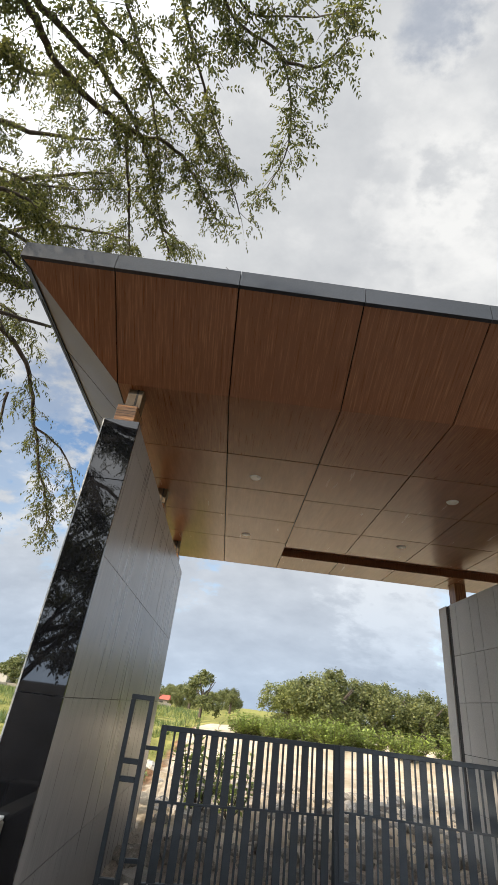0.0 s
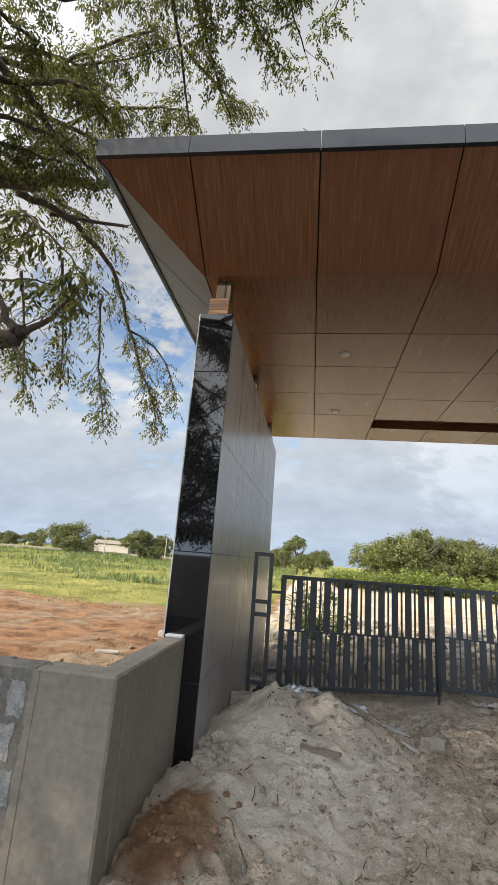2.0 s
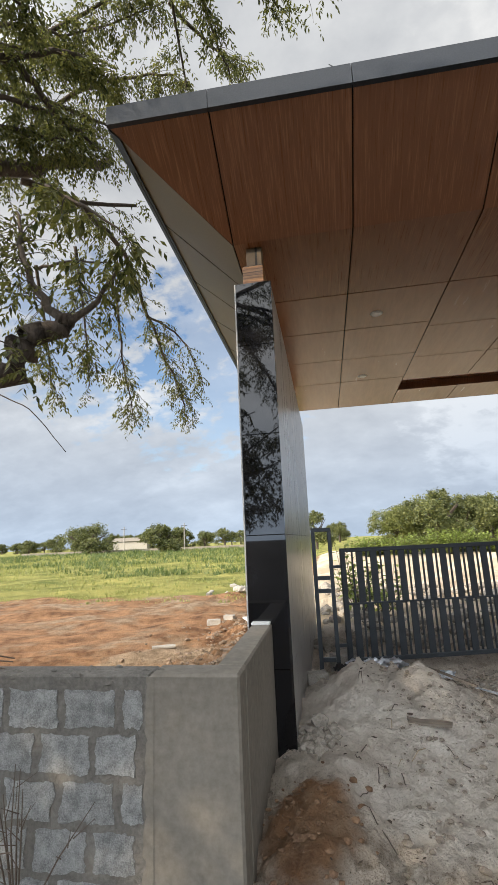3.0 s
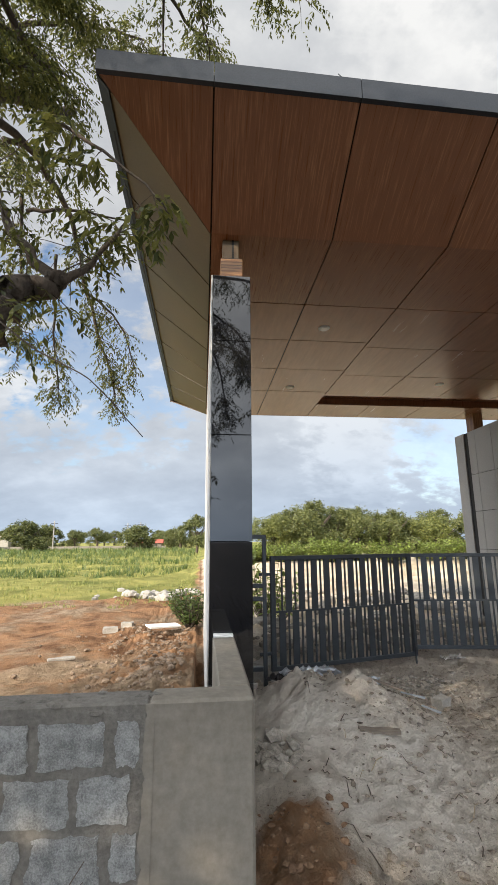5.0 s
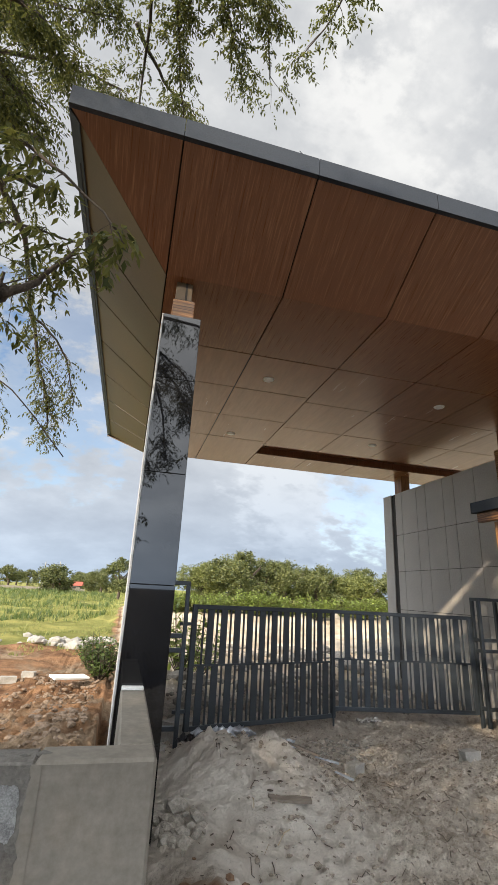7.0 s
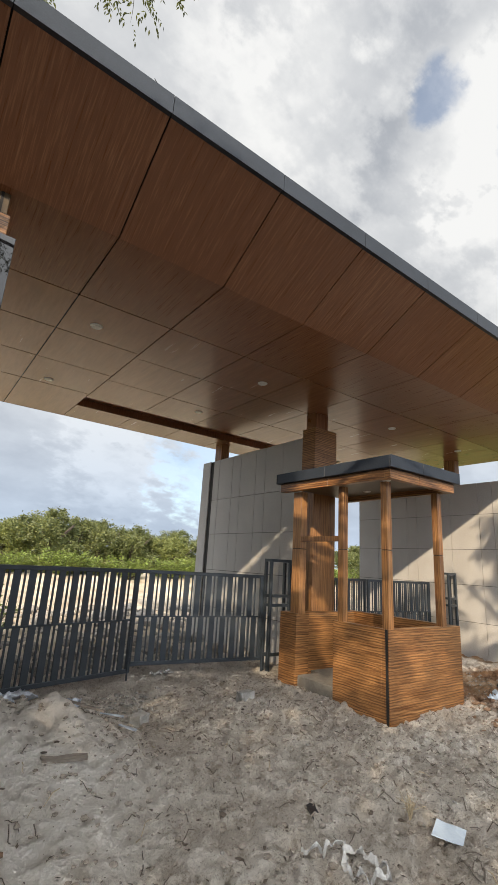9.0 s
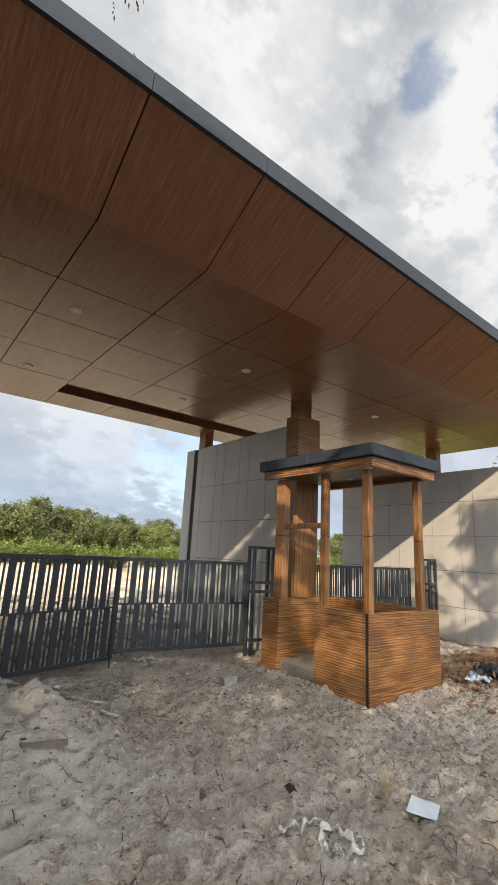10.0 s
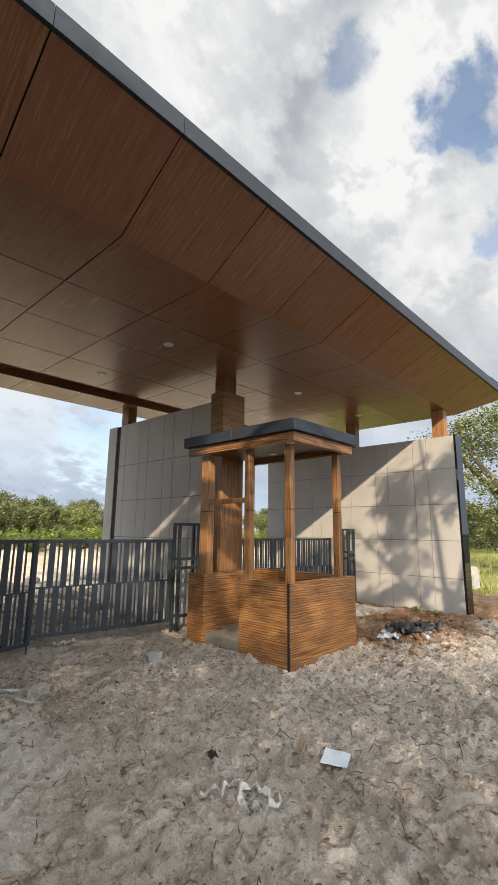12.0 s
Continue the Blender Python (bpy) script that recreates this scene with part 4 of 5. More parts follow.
def far_woods():
    green = "broad green tree in the woods beyond the gate"
    base = [far_tree("tree", 12, 58, 6.9, 8.4, 1, M_FARLEAF, green, 260, 0.22),
            far_tree("tree", 18.5, 60, 6.4, 7.4, 2, M_FARLEAF, green, 240, 0.22),
            far_tree("tree", -2.3, 66, 6.0, 4.4, 3, M_FARLEAF, "tall narrow tree at the edge of the field", 120, 0.2),
            far_tree("tree", 8.2, 63, 5.0, 7.0, 4, M_YELLEAF, "yellow-green tree in the woods beyond the gate", 240, 0.19)]
    rnd = random.Random(5)
    for k, (x, y) in enumerate(((16, 62), (23, 60), (29, 59), (10, 66), (14, 67), (20, 69), (36, 60), (44, 64), (52, 58), (62, 56), (70, 60), (27, 70), (33, 66), (26, 63), (40, 57))):
        copy_thing(base[(0, 1, 3)[k % 3 if k % 5 else 0]], pose(x, y, rnd.uniform(-1.2, -0.1), 0, 0, rnd.uniform(0, 360)))
    # field trees, far to the side
    lone = far_tree("tree", -34.8, 92, 5.6, 8.0, 6, M_FARLEAF, "round dark lone tree in the field", 190, 0.3)
    for k, (x, y) in enumerate(((-40, 120), (-52, 128), (-66, 135), (-84, 150), (-100, 160), (-34, 150), (-24, 165), (-12, 150), (-118, 170), (-60, 165), (-75, 168), (-46, 170), (-90, 185), (-8, 140), (3, 150), (-16, 175), (-3, 175))):
        copy_thing((lone, base[0], base[1])[k % 3], pose(x, y, rnd.uniform(-1.5, 0.3), 0, 0, rnd.uniform(0, 360)))
    for k in range(34):
        copy_thing((lone, base[1], base[0])[k % 3], pose(-230 + k * 7.2 + rnd.uniform(-3, 3), rnd.uniform(195, 250), rnd.uniform(-1.2, 1.0), 0, 0, rnd.uniform(0, 360)))
    copy_thing(lone, pose(-14.3, 97, -0.7, 0, 0, 80))
    far_tree("tree", -57.4, 104, 6.6, 13.0, 7, M_FARLEAF, "wide spreading dark tree across the field", 200, 0.35)
    # beside the east wall
    far_tree("tree", 23.5, 6.4, 8.6, 9.0, 8, M_FARLEAF, "feathery tree beyond the east wall", 230, 0.14)
    for x, y in ((40, 16), (48, 12), (56, 20), (66, 18), (75, 30), (60, 10)):
        copy_thing(base[1], pose(x, y, -1.0, 0, 0, rnd.uniform(0, 360)))


far_woods()


def bush(x, y, h, w, seed, label, mat_=M_SHRUB, leaf=0.16, sprigs=26):
    """Upright shoots from one root, clothed in broad leaves."""
    rnd = random.Random(seed)
    ob = thing("bush", label, "bush", (x, y, ground_height(x, y) - 0.03), "bushes")
    bm = bmesh.new()
    vs, fs = [], []
    for s in range(sprigs):
        a = rnd.random() * 6.283
        r = w * 0.5 * math.sqrt(rnd.random())
        top = Vector((math.cos(a) * r, math.sin(a) * r, h * rnd.uniform(0.55, 1.0)))
        pts = [Vector((0, 0, 0)) + top * 0.04, top * 0.5 + Vector((math.cos(a) * r * 0.2, math.sin(a) * r * 0.2, 0)), top]
        tube_bm(pts, [0.012, 0.008, 0.003], 4, bm)
        for k in range(20):
            t = rnd.uniform(0.2, 1.0)
            p = pts[0].lerp(pts[1], t * 2) if t < 0.5 else pts[1].lerp(pts[2], t * 2 - 1)
            d = Vector((rnd.uniform(-1, 1), rnd.uniform(-1, 1), rnd.uniform(-0.2, 0.7))).normalized()
            sd = d.cross(Vector((0, 0, 1))).normalized() * leaf * 0.28
            L = leaf * rnd.uniform(0.6, 1.2)
            i = len(vs)
            vs += [p, p + d * L * 0.5 + sd, p + d * L + Vector((0, 0, -0.2 * L)), p + d * L * 0.5 - sd]
            fs.append((i, i + 1, i + 2, i + 3))
    part("stem", bm, M_BARK, ob)
    raw_ob("foliage", vs, fs, mat_, ob)
    return ob


def build_bushes():
    rnd = random.Random(9)
    a = bush(6.0, 28.0, 1.4, 3.0, 31, "bright green leafy bush beyond the gate", leaf=0.22, sprigs=80)
    b = bush(3.0, 27.5, 1.15, 2.4, 32, "bright green leafy bush beyond the gate", leaf=0.2, sprigs=70)
    for k in range(26):
        x, y = 1.6 + k * 1.15 + rnd.uniform(-0.6, 0.6), 28.5 + rnd.uniform(-1.6, 3.0)
        copy_thing(a if k % 2 else b, pose(x, y, ground_height(x, y) - rnd.uniform(0.05, 0.3), 0, 0, rnd.uniform(0, 360)))
    bush(-0.15, 11.6, 1.75, 1.3, 33, "young green tree shoots behind the gate post", leaf=0.2, sprigs=16)
    bush(0.5, 12.8, 1.3, 1.2, 34, "young green tree shoots behind the gate post", leaf=0.18, sprigs=14)
    bush(-1.8, 11.2, 0.8, 0.9, 35, "low dark green bush beside the pylon", M_WEED, 0.12, 40)
    bush(-1.85, 12.4, 0.8, 1.1, 36, "low dark green bush beside the pylon", M_WEED, 0.12, 36)


build_bushes()


def grass_patch(name, label, x0, x1, y0, y1, count, seed, h0, h1, keep, mat_=M_GRASS):
    rnd = random.Random(seed)
    vs, fs = [], []
    for _ in range(count):
        u = rnd.random() ** 1.7
        y = y0 + (y1 - y0) * u
        x = rnd.uniform(x0, x1)
        if not keep(x, y) or noise.noise((x * 0.3, y * 0.3, 2.0)) < -0.25:
            continue
        z = ground_height(x, y)
        h = (h0 + (h1 - h0) * u) * rnd.uniform(0.5, 1.2) * (1.0 + 0.6 * noise.noise((x * 0.15, y * 0.15, 8.0)))
        for k in range(6):
            a = rnd.random() * 6.283
            dx, dy = math.cos(a), math.sin(a)
            w = h * 0.07
            r = h * rnd.uniform(0.1, 0.55)
            bx, by = x + rnd.uniform(-0.3, 0.3) * h, y + rnd.uniform(-0.3, 0.3) * h
            i = len(vs)
            vs += [(bx - dy * w, by + dx * w, z - 0.02), (bx + dy * w, by - dx * w, z - 0.02), (bx + dx * r, by + dy * r, z + h * rnd.uniform(0.6, 1.0))]
            fs.append((i, i + 1, i + 2))
    ob = raw_ob(name, vs, fs, mat_)
    return tagged(ob, label, "grass", kind="stuff")


grass_patch("grass", "sunlit yellow-green grass and weeds of the open field", -75, -1.8, 15.0, 110, 34000, 41, 0.12, 0.6, lambda x, y: x < -1.8 and x > -1.0 - y * 0.85)
grass_patch("weeds", "taller dark green weeds in clumps across the field", -75, -2.5, 26, 105, 13000, 43, 0.3, 0.95, lambda x, y: x > -1.0 - y * 0.85 and noise.noise((x * 0.09, y * 0.12, 5.0)) > 0.16 - 0.005 * y, M_WEED)
grass_patch("grass", "green grass beyond the east wall", 12.5, 45, 2.5, 34, 4500, 42, 0.2, 0.5, lambda x, y: y < x * 0.9)


# ---- the shade tree over the drive ----
class Foliage:
    """Collects twigs and small drooping compound leaves as plain lists."""

    def __init__(self, seed):
        self.rnd = random.Random(seed)
        self.v, self.f = [], []
        self.tw = bmesh.new()

    def leaflet(self, p, d, size):
        side = d.cross(Vector((self.rnd.uniform(-0.5, 0.5), self.rnd.uniform(-0.5, 0.5), 1.0))).normalized() * size * 0.2
        mid = p + d * size * 0.45
        tip = p + d * size + Vector((0, 0, -0.12 * size))
        i = len(self.v)
        self.v += [tuple(p), tuple(mid + side), tuple(tip), tuple(mid - side)]
        self.f.append((i, i + 1, i + 2, i + 3))

    def compound(self, p, d, length, size):
        """One feather-shaped leaf: leaflets in pairs along a drooping stalk."""
        r = self.rnd
        d = d.normalized()
        pos = Vector(p)
        n = 5
        for k in range(n):
            d = (d + Vector((r.uniform(-0.12, 0.12), r.uniform(-0.12, 0.12), -0.14))).normalized()
            pos = pos + d * (length / n)
            side = d.cross(Vector((0, 0, 1)))
            if side.length < 0.05:
                side = Vector((1, 0, 0))
            side.normalize()
            for sg in (-1, 1):
                if r.random() < 0.18:
                    continue
                dd = (d * 0.6 + side * sg * 0.7 + Vector((r.uniform(-0.45, 0.45), r.uniform(-0.45, 0.45), -0.32 + r.uniform(-0.4, 0.4)))).normalized()
                self.leaflet(pos, dd, size * r.uniform(0.75, 1.15))

    def twig(self, p, d, length, leaves, size, radius=0.005):
        r = self.rnd
        pts = [Vector(p)]
        d = d.normalized()
        n = 4
        for k in range(n):
            d = (d + Vector((r.uniform(-0.25, 0.25), r.uniform(-0.25, 0.25), -0.17 + r.uniform(-0.16, 0.16)))).normalized()
            pts.append(pts[-1] + d * length / n)
        tube_bm(pts, [radius * (1 - 0.75 * k / n) for k in range(n + 1)], 4, self.tw)
        for k in range(leaves):
            t = 0.25 + 0.75 * (k + r.random()) / leaves
            i = min(int(t * n), n - 1)
            q = pts[i].lerp(pts[i + 1], t * n - i)
            dd = (d * 0.4 + Vector((r.uniform(-1, 1), r.uniform(-1, 1), r.uniform(-0.5, 0.35)))).normalized()
            self.compound(q, dd, r.uniform(0.14, 0.26), size)


def smooth_path(pts, per=5):
    out = []
    P = [Vector(p) for p in pts]
    for i in range(len(P) - 1):
        a, b, c, d = P[max(i - 1, 0)], P[i], P[i + 1], P[min(i + 2, len(P) - 1)]
        for k in range(per):
            t = k / per
            out.append(0.5 * (2 * b + (c - a) * t + (2 * a - 5 * b + 4 * c - d) * t * t + (3 * b - a - 3 * c + d) * t ** 3))
    out.append(P[-1])
    return out


def build_shade_tree():
    tree = thing("shade_tree", "large spreading tree with fine feathery leaves overhanging the canopy", "tree", (-5.2, 2.2, 0))
    off = Vector((5.2, -2.2, 0))
    fo = Foliage(11)

    def limb(*a, spread=0.85, size=0.056):
        pts, r0, r1, dens = a[:-3], a[-3], a[-2], a[-1]
        path = [p + off for p in smooth_path(pts)]
        n = len(path)
        for i in range(1, n - 1):
            path[i] = path[i] + Vector([fo.rnd.gauss(0, r0 * 0.3) for _ in range(3)])
        part("limb", tube_bm(path, [r0 + (r1 - r0) * i / (n - 1) for i in range(n)], 8), M_BARK, tree, smooth=True)
        length = sum((path[i + 1] - path[i]).length for i in range(n - 1))
        for _ in range(int(length * 13.5 * dens)):
            t = fo.rnd.random() ** 0.75
            i = min(int(t * (n - 1)), n - 2)
            p = path[i].lerp(path[i + 1], t * (n - 1) - i)
            along = (path[i + 1] - path[i]).normalized()
            d = along * 0.7 + Vector((fo.rnd.uniform(-1, 1), fo.rnd.uniform(-1, 1), fo.rnd.uniform(-0.9, 0.5)))
            fo.twig(p, d, fo.rnd.uniform(0.3, 0.7) * spread * (1.0 - 0.4 * t), 6, size)

    part("trunk", tube_bm([Vector(p) + off for p in smooth_path([(-5.2, 2.2, -0.3), (-5.1, 2.3, 1.4), (-4.9, 2.5, 2.8), (-4.75, 2.7, 4.4), (-4.7, 2.6, 6.4)])], [0.32 - 0.008 * k for k in range(21)], 12), M_BARK, tree, smooth=True)
    # limbs that carry the sprays seen beside and above the canopy
    limb((-4.9, 2.5, 2.0), (-3.9, 2.5, 2.3), (-2.8, 2.8, 2.78), 0.13, 0.1, 0.0)
    limb((-4.8, 2.7, 4.4), (-4.4, 3.3, 5.1), (-4.01, 3.8, 5.45), 0.14, 0.1, 0.1)
    limb((-4.7, 2.6, 6.0), (-4.2, 2.4, 7.2), (-3.2, 2.5, 8.3), 0.12, 0.06, 1.2)
    limb((-4.7, 2.6, 6.2), (-4.4, 1.6, 7.6), (-3.0, 1.2, 8.7), (-1.4, 1.4, 9.2), (-0.2, 2.1, 8.9), 0.1, 0.03, 1.0)
    limb((-4.75, 2.7, 5.6), (-4.6, 3.4, 6.6), (-4.3, 4.2, 7.6), (-3.6, 5.0, 8.4), 0.09, 0.02, 1.6)
    limb((-4.75, 2.7, 5.2), (-4.8, 4.0, 6.2), (-4.6, 5.4, 7.0), (-4.2, 6.6, 7.2), 0.08, 0.02, 1.6)
    limb((-4.6, 3.4, 6.6), (-3.9, 4.4, 7.0), (-3.3, 5.6, 7.6), 0.06, 0.015, 1.8)
    limb((-3.9, 1.35, 8.1), (-3.1, 1.9, 7.7), (-2.62, 2.41, 7.43), (-2.53, 2.93, 7.57), (-2.0, 3.52, 7.77), (-1.41, 3.84, 7.91), (-1.14, 4.17, 7.91), (-0.86, 4.69, 7.83), 0.055, 0.012, 1)
    limb((-3.6, 1.3, 8.35), (-3.0, 1.8, 7.8), (-2.51, 2.41, 7.49), (-2.16, 2.95, 7.72), (-1.85, 3.55, 7.82), (-1.74, 4.09, 7.78), (-1.53, 5.19, 7.5), 0.05, 0.01, 0.9)
    limb((-1.94, 3.55, 7.79), (-2.01, 4.08, 7.7), (-2.08, 5.04, 7.4), 0.03, 0.01, 0.5)
    limb((-3.0, 1.2, 8.7), (-2.5, 1.8, 8.1), (-2.07, 2.43, 7.66), (-1.74, 2.86, 7.84), (-1.26, 3.47, 7.98), (-0.74, 4.09, 8.0), 0.03, 0.008, 0.9)
    limb((-1.9, 1.3, 9.05), (-1.5, 1.8, 8.4), (-1.2, 2.42, 7.91), (-1.1, 2.91, 8.01), (-0.87, 3.65, 8.04), (-0.55, 4.6, 7.9), 0.028, 0.008, 1.1)
    limb((-1.4, 1.4, 9.2), (-1.0, 1.9, 8.5), (-0.73, 2.47, 8.01), (-0.15, 2.86, 8.13), (0.01, 3.72, 8.12), (-0.23, 4.3, 8.01), 0.026, 0.006, 0.9)
    limb((-2.4, 1.25, 8.9), (-2.0, 1.8, 8.2), (-1.74, 2.43, 7.77), (-1.64, 3.13, 7.89), (-1.61, 4.03, 7.83), (-1.7, 4.43, 7.72), 0.02, 0.008, 0.8)
    limb((-0.15, 2.86, 8.13), (0.26, 2.88, 8.15), (0.51, 2.6, 8.11), 0.02, 0.006, 1)
    limb((-1.1, 1.55, 9.15), (-0.9, 1.9, 8.5), (-0.62, 2.4, 8.01), (-0.1, 2.46, 8.08), (0.43, 2.39, 8.08), 0.016, 0.006, 1.2)
    limb((-4.01, 3.8, 5.45), (-3.48, 4.1, 5.61), (-2.96, 4.8, 6.26), 0.1, 0.05, 0.6)
    limb((-3.67, 4.2, 5.59), (-3.3, 4.6, 5.58), (-3.16, 5.6, 5.6), (-3.12, 6.3, 5.03), (-2.89, 7.0, 4.19), (-2.85, 7.3, 3.76), 0.045, 0.008, 1)
    limb((-3.12, 6.3, 5.03), (-2.79, 6.9, 4.91), (-2.58, 7.4, 4.31), 0.02, 0.006, 0.7)
    limb((-3.52, 4.6, 5.64), (-2.86, 5.3, 6.02), 0.03, 0.02, 0.4)
    limb((-2.8, 2.8, 2.78), (-2.62, 2.9, 2.94), (-2.52, 3.0, 3.14), (-2.35, 3.05, 3.23), 0.1, 0.06, 0.3)
    limb((-2.4, 3.05, 3.23), (-2.61, 3.1, 3.5), (-2.83, 3.2, 3.93), (-2.98, 3.3, 4.37), 0.035, 0.012, 1.2)
    limb((-2.35, 3.05, 3.23), (-2.22, 3.2, 3.45), (-2.06, 3.2, 3.71), 0.03, 0.008, 1.2)
    limb((-3.58, 3.4, 6.43), (-3.28, 3.7, 6.26), (-3.1, 4.0, 6.03), (-2.88, 4.4, 5.99), 0.05, 0.012, 1.2)
    limb((-3.58, 3.5, 5.88), (-3.27, 3.9, 6.09), (-3.05, 4.3, 6.14), 0.03, 0.008, 1.2)
    limb((-4.01, 3.8, 7.26), (-3.55, 4.2, 7.58), (-3.31, 4.5, 7.84), (-2.38, 4.9, 8.62), 0.025, 0.008, 1.3)
    limb((-3.38, 4.8, 5.17), (-3.47, 5.2, 4.58), (-3.58, 5.6, 3.75), 0.02, 0.006, 1.2)
    limb((-3.72, 4.6, 4.85), (-3.85, 5.0, 4.35), (-3.96, 5.4, 3.63), 0.02, 0.006, 1.2)
    limb((-3.35, 5.8, 5.22), (-3.43, 6.2, 4.38), (-3.43, 6.6, 3.64), 0.02, 0.006, 1.2)
    limb((-2.46, 2.9, 4.17), (-2.16, 2.8, 3.9), (-1.86, 2.75, 3.62), (-1.73, 2.7, 3.42), 0.012, 0.003, 0.5, spread=0.3, size=0.07)
    limb((-2.54, 3.0, 3.62), (-2.24, 2.9, 3.56), (-1.94, 2.8, 3.44), 0.012, 0.003, 0.3, spread=0.26, size=0.07)
    # the thick yellow-green mass of the crown
    limb((-3.75, 2.92, 8.17), (-3.36, 3.34, 8.42), (-2.84, 3.49, 8.65), 0.05, 0.012, 1.6)
    limb((-4.07, 3.67, 8.04), (-3.51, 4.04, 8.32), (-2.72, 4.22, 8.64), 0.05, 0.012, 1.8)
    limb((-4.38, 4.6, 7.72), (-3.45, 4.6, 8.25), (-2.56, 4.66, 8.62), 0.04, 0.012, 1.6)
    limb((-4.57, 5.28, 7.37), (-3.72, 5.23, 7.92), (-3.05, 5.38, 8.2), (-2.41, 5.61, 8.36), 0.04, 0.012, 1.6)
    limb((-2.27, 4.91, 8.65), (-1.87, 5.48, 8.58), (-1.51, 5.74, 8.56), 0.03, 0.01, 1.2)
    # the dark mass of leaves next to the trunk
    limb((-4.7, 2.6, 6.2), (-3.9, 2.4, 6.7), (-3.2, 2.5, 6.85), (-2.65, 2.6, 6.95), 0.06, 0.012, 2.2, spread=0.6)
    limb((-3.9, 2.4, 6.7), (-3.4, 2.9, 6.5), (-3.0, 3.3, 6.45), 0.04, 0.01, 2.2, spread=0.6)
    limb((-4.3, 2.9, 6.2), (-3.5, 3.5, 6.3), (-2.95, 3.8, 6.6), (-2.75, 4.3, 6.75), 0.05, 0.01, 1.8, spread=0.6)
    limb((-4.2, 3.2, 5.6), (-3.5, 3.7, 5.7), (-3.05, 4.0, 5.75), 0.04, 0.01, 1.6, spread=0.6)
    # a bare whip hanging free in front of the field
    limb((-3.6, 2.5, 2.6), (-2.6, 2.2, 2.72), (-2.07, 2.1, 2.41), (-1.91, 2.1, 2.32), (-1.73, 2.08, 2.13), 0.004, 0.0015, 0.0)
    # the part of the crown above and behind the eye, which shades the drive
    limb((-4.7, 2.6, 5.0), (-3.9, 1.2, 6.2), (-2.6, -0.6, 7.0), (-1.2, -2.2, 7.0), 0.11, 0.03, 0.8, spread=1.5)
    limb((-4.8, 2.5, 4.6), (-4.4, 0.8, 5.6), (-3.8, -1.4, 6.2), (-3.0, -3.4, 6.2), 0.11, 0.03, 0.8, spread=1.5)
    limb((-2.6, -0.6, 7.0), (-1.4, -0.8, 7.6), (0.2, -1.2, 7.6), 0.06, 0.02, 1.6, spread=1.5)
    limb((-3.9, 1.2, 6.2), (-2.6, 0.2, 6.4), (-1.2, -0.4, 6.0), (-0.6, -0.9, 5.3), 0.05, 0.015, 1.8, spread=1.2)
    limb((-3.0, 0.4, 6.6), (-2.0, -1.4, 5.8), (-1.4, -2.6, 4.6), 0.05, 0.015, 1.6, spread=1.2)
    limb((-4.7, 2.6, 5.4), (-3.6, 1.6, 6.0), (-2.4, 1.0, 6.0), (-1.9, 0.5, 5.6), 0.06, 0.012, 3.0)
    limb((-3.6, 1.6, 6.0), (-3.0, 0.6, 5.4), (-2.6, 0.2, 4.6), 0.04, 0.01, 2.8)
    limb((-2.8, 0.2, 6.6), (-1.7, 0.2, 6.3), (-0.9, -0.1, 5.9), (-0.5, -0.7, 5.4), 0.04, 0.01, 1.4)
    limb((-1.7, 0.2, 6.3), (-1.2, -0.8, 5.2), (-1.0, -1.6, 4.5), 0.03, 0.008, 1.3)
    limb((-2.2, -1.2, 6.4), (-1.1, -2.0, 6.5), (-0.4, -2.6, 6.4), 0.03, 0.008, 1.2)
    limb((-4.6, 1.8, 6.2), (-4.0, 1.1, 6.9), (-3.4, 0.8, 7.1), (-2.7, 0.9, 7.2), 0.05, 0.012, 4.0, spread=0.8)
    limb((-4.0, 1.1, 6.9), (-3.9, 0.4, 7.1), (-3.7, -0.1, 7.2), 0.04, 0.012, 3.5, spread=0.8)
    part("twig_work", fo.tw, M_BARK, tree)
    leaves = raw_ob("foliage", fo.v, fo.f, M_LEAF, tree)
    return tree


build_shade_tree()


def shade_giver(x, y, h, w, seed, clumps, label, per=9, wide=0.16):
    """A tree added behind the eye: only its shadow and its mirror image are seen."""
    rnd = random.Random(seed)
    ob = thing("shade_tree", label, "tree", (x, y, 0))
    bm = tube_bm([(0, 0, -0.3), (0.1, 0.05, h * 0.3), (0, 0.1, h * 0.6)], [0.25, 0.2, 0.1], 9)
    tips = []
    for k in range(9):
        a = k * 2.4
        e = Vector((math.cos(a) * w * 0.42, math.sin(a) * w * 0.42, h * rnd.uniform(0.6, 0.95)))
        tube_bm([(0.05, 0.05, h * (0.28 + 0.03 * k)), e * 0.5 + Vector((0, 0, h * 0.25)), e], [0.09, 0.05, 0.015], 6, bm)
    part("trunk", bm, M_BARK, ob)
    fo = Foliage(seed)
    fo.tw.free()
    for c in range(clumps):
        a, u, q = rnd.random() * 6.283, rnd.uniform(-0.8, 1.0), rnd.uniform(0.35, 1.0)
        r = math.sqrt(max(0, 1 - u * u)) * q
        p = Vector((math.cos(a) * r * w * 0.5, math.sin(a) * r * w * 0.5, h * 0.66 + u * h * 0.3))
        for _ in range(per):
            fo.compound(p + Vector((rnd.gauss(0, wide), rnd.gauss(0, wide), rnd.gauss(0, wide * 0.75))), Vector((rnd.uniform(-1, 1), rnd.uniform(-1, 1), rnd.uniform(-0.6, 0.3))), 0.34, 0.13)
    raw_ob("foliage", fo.v, fo.f, M_LEAF, ob)
    return ob


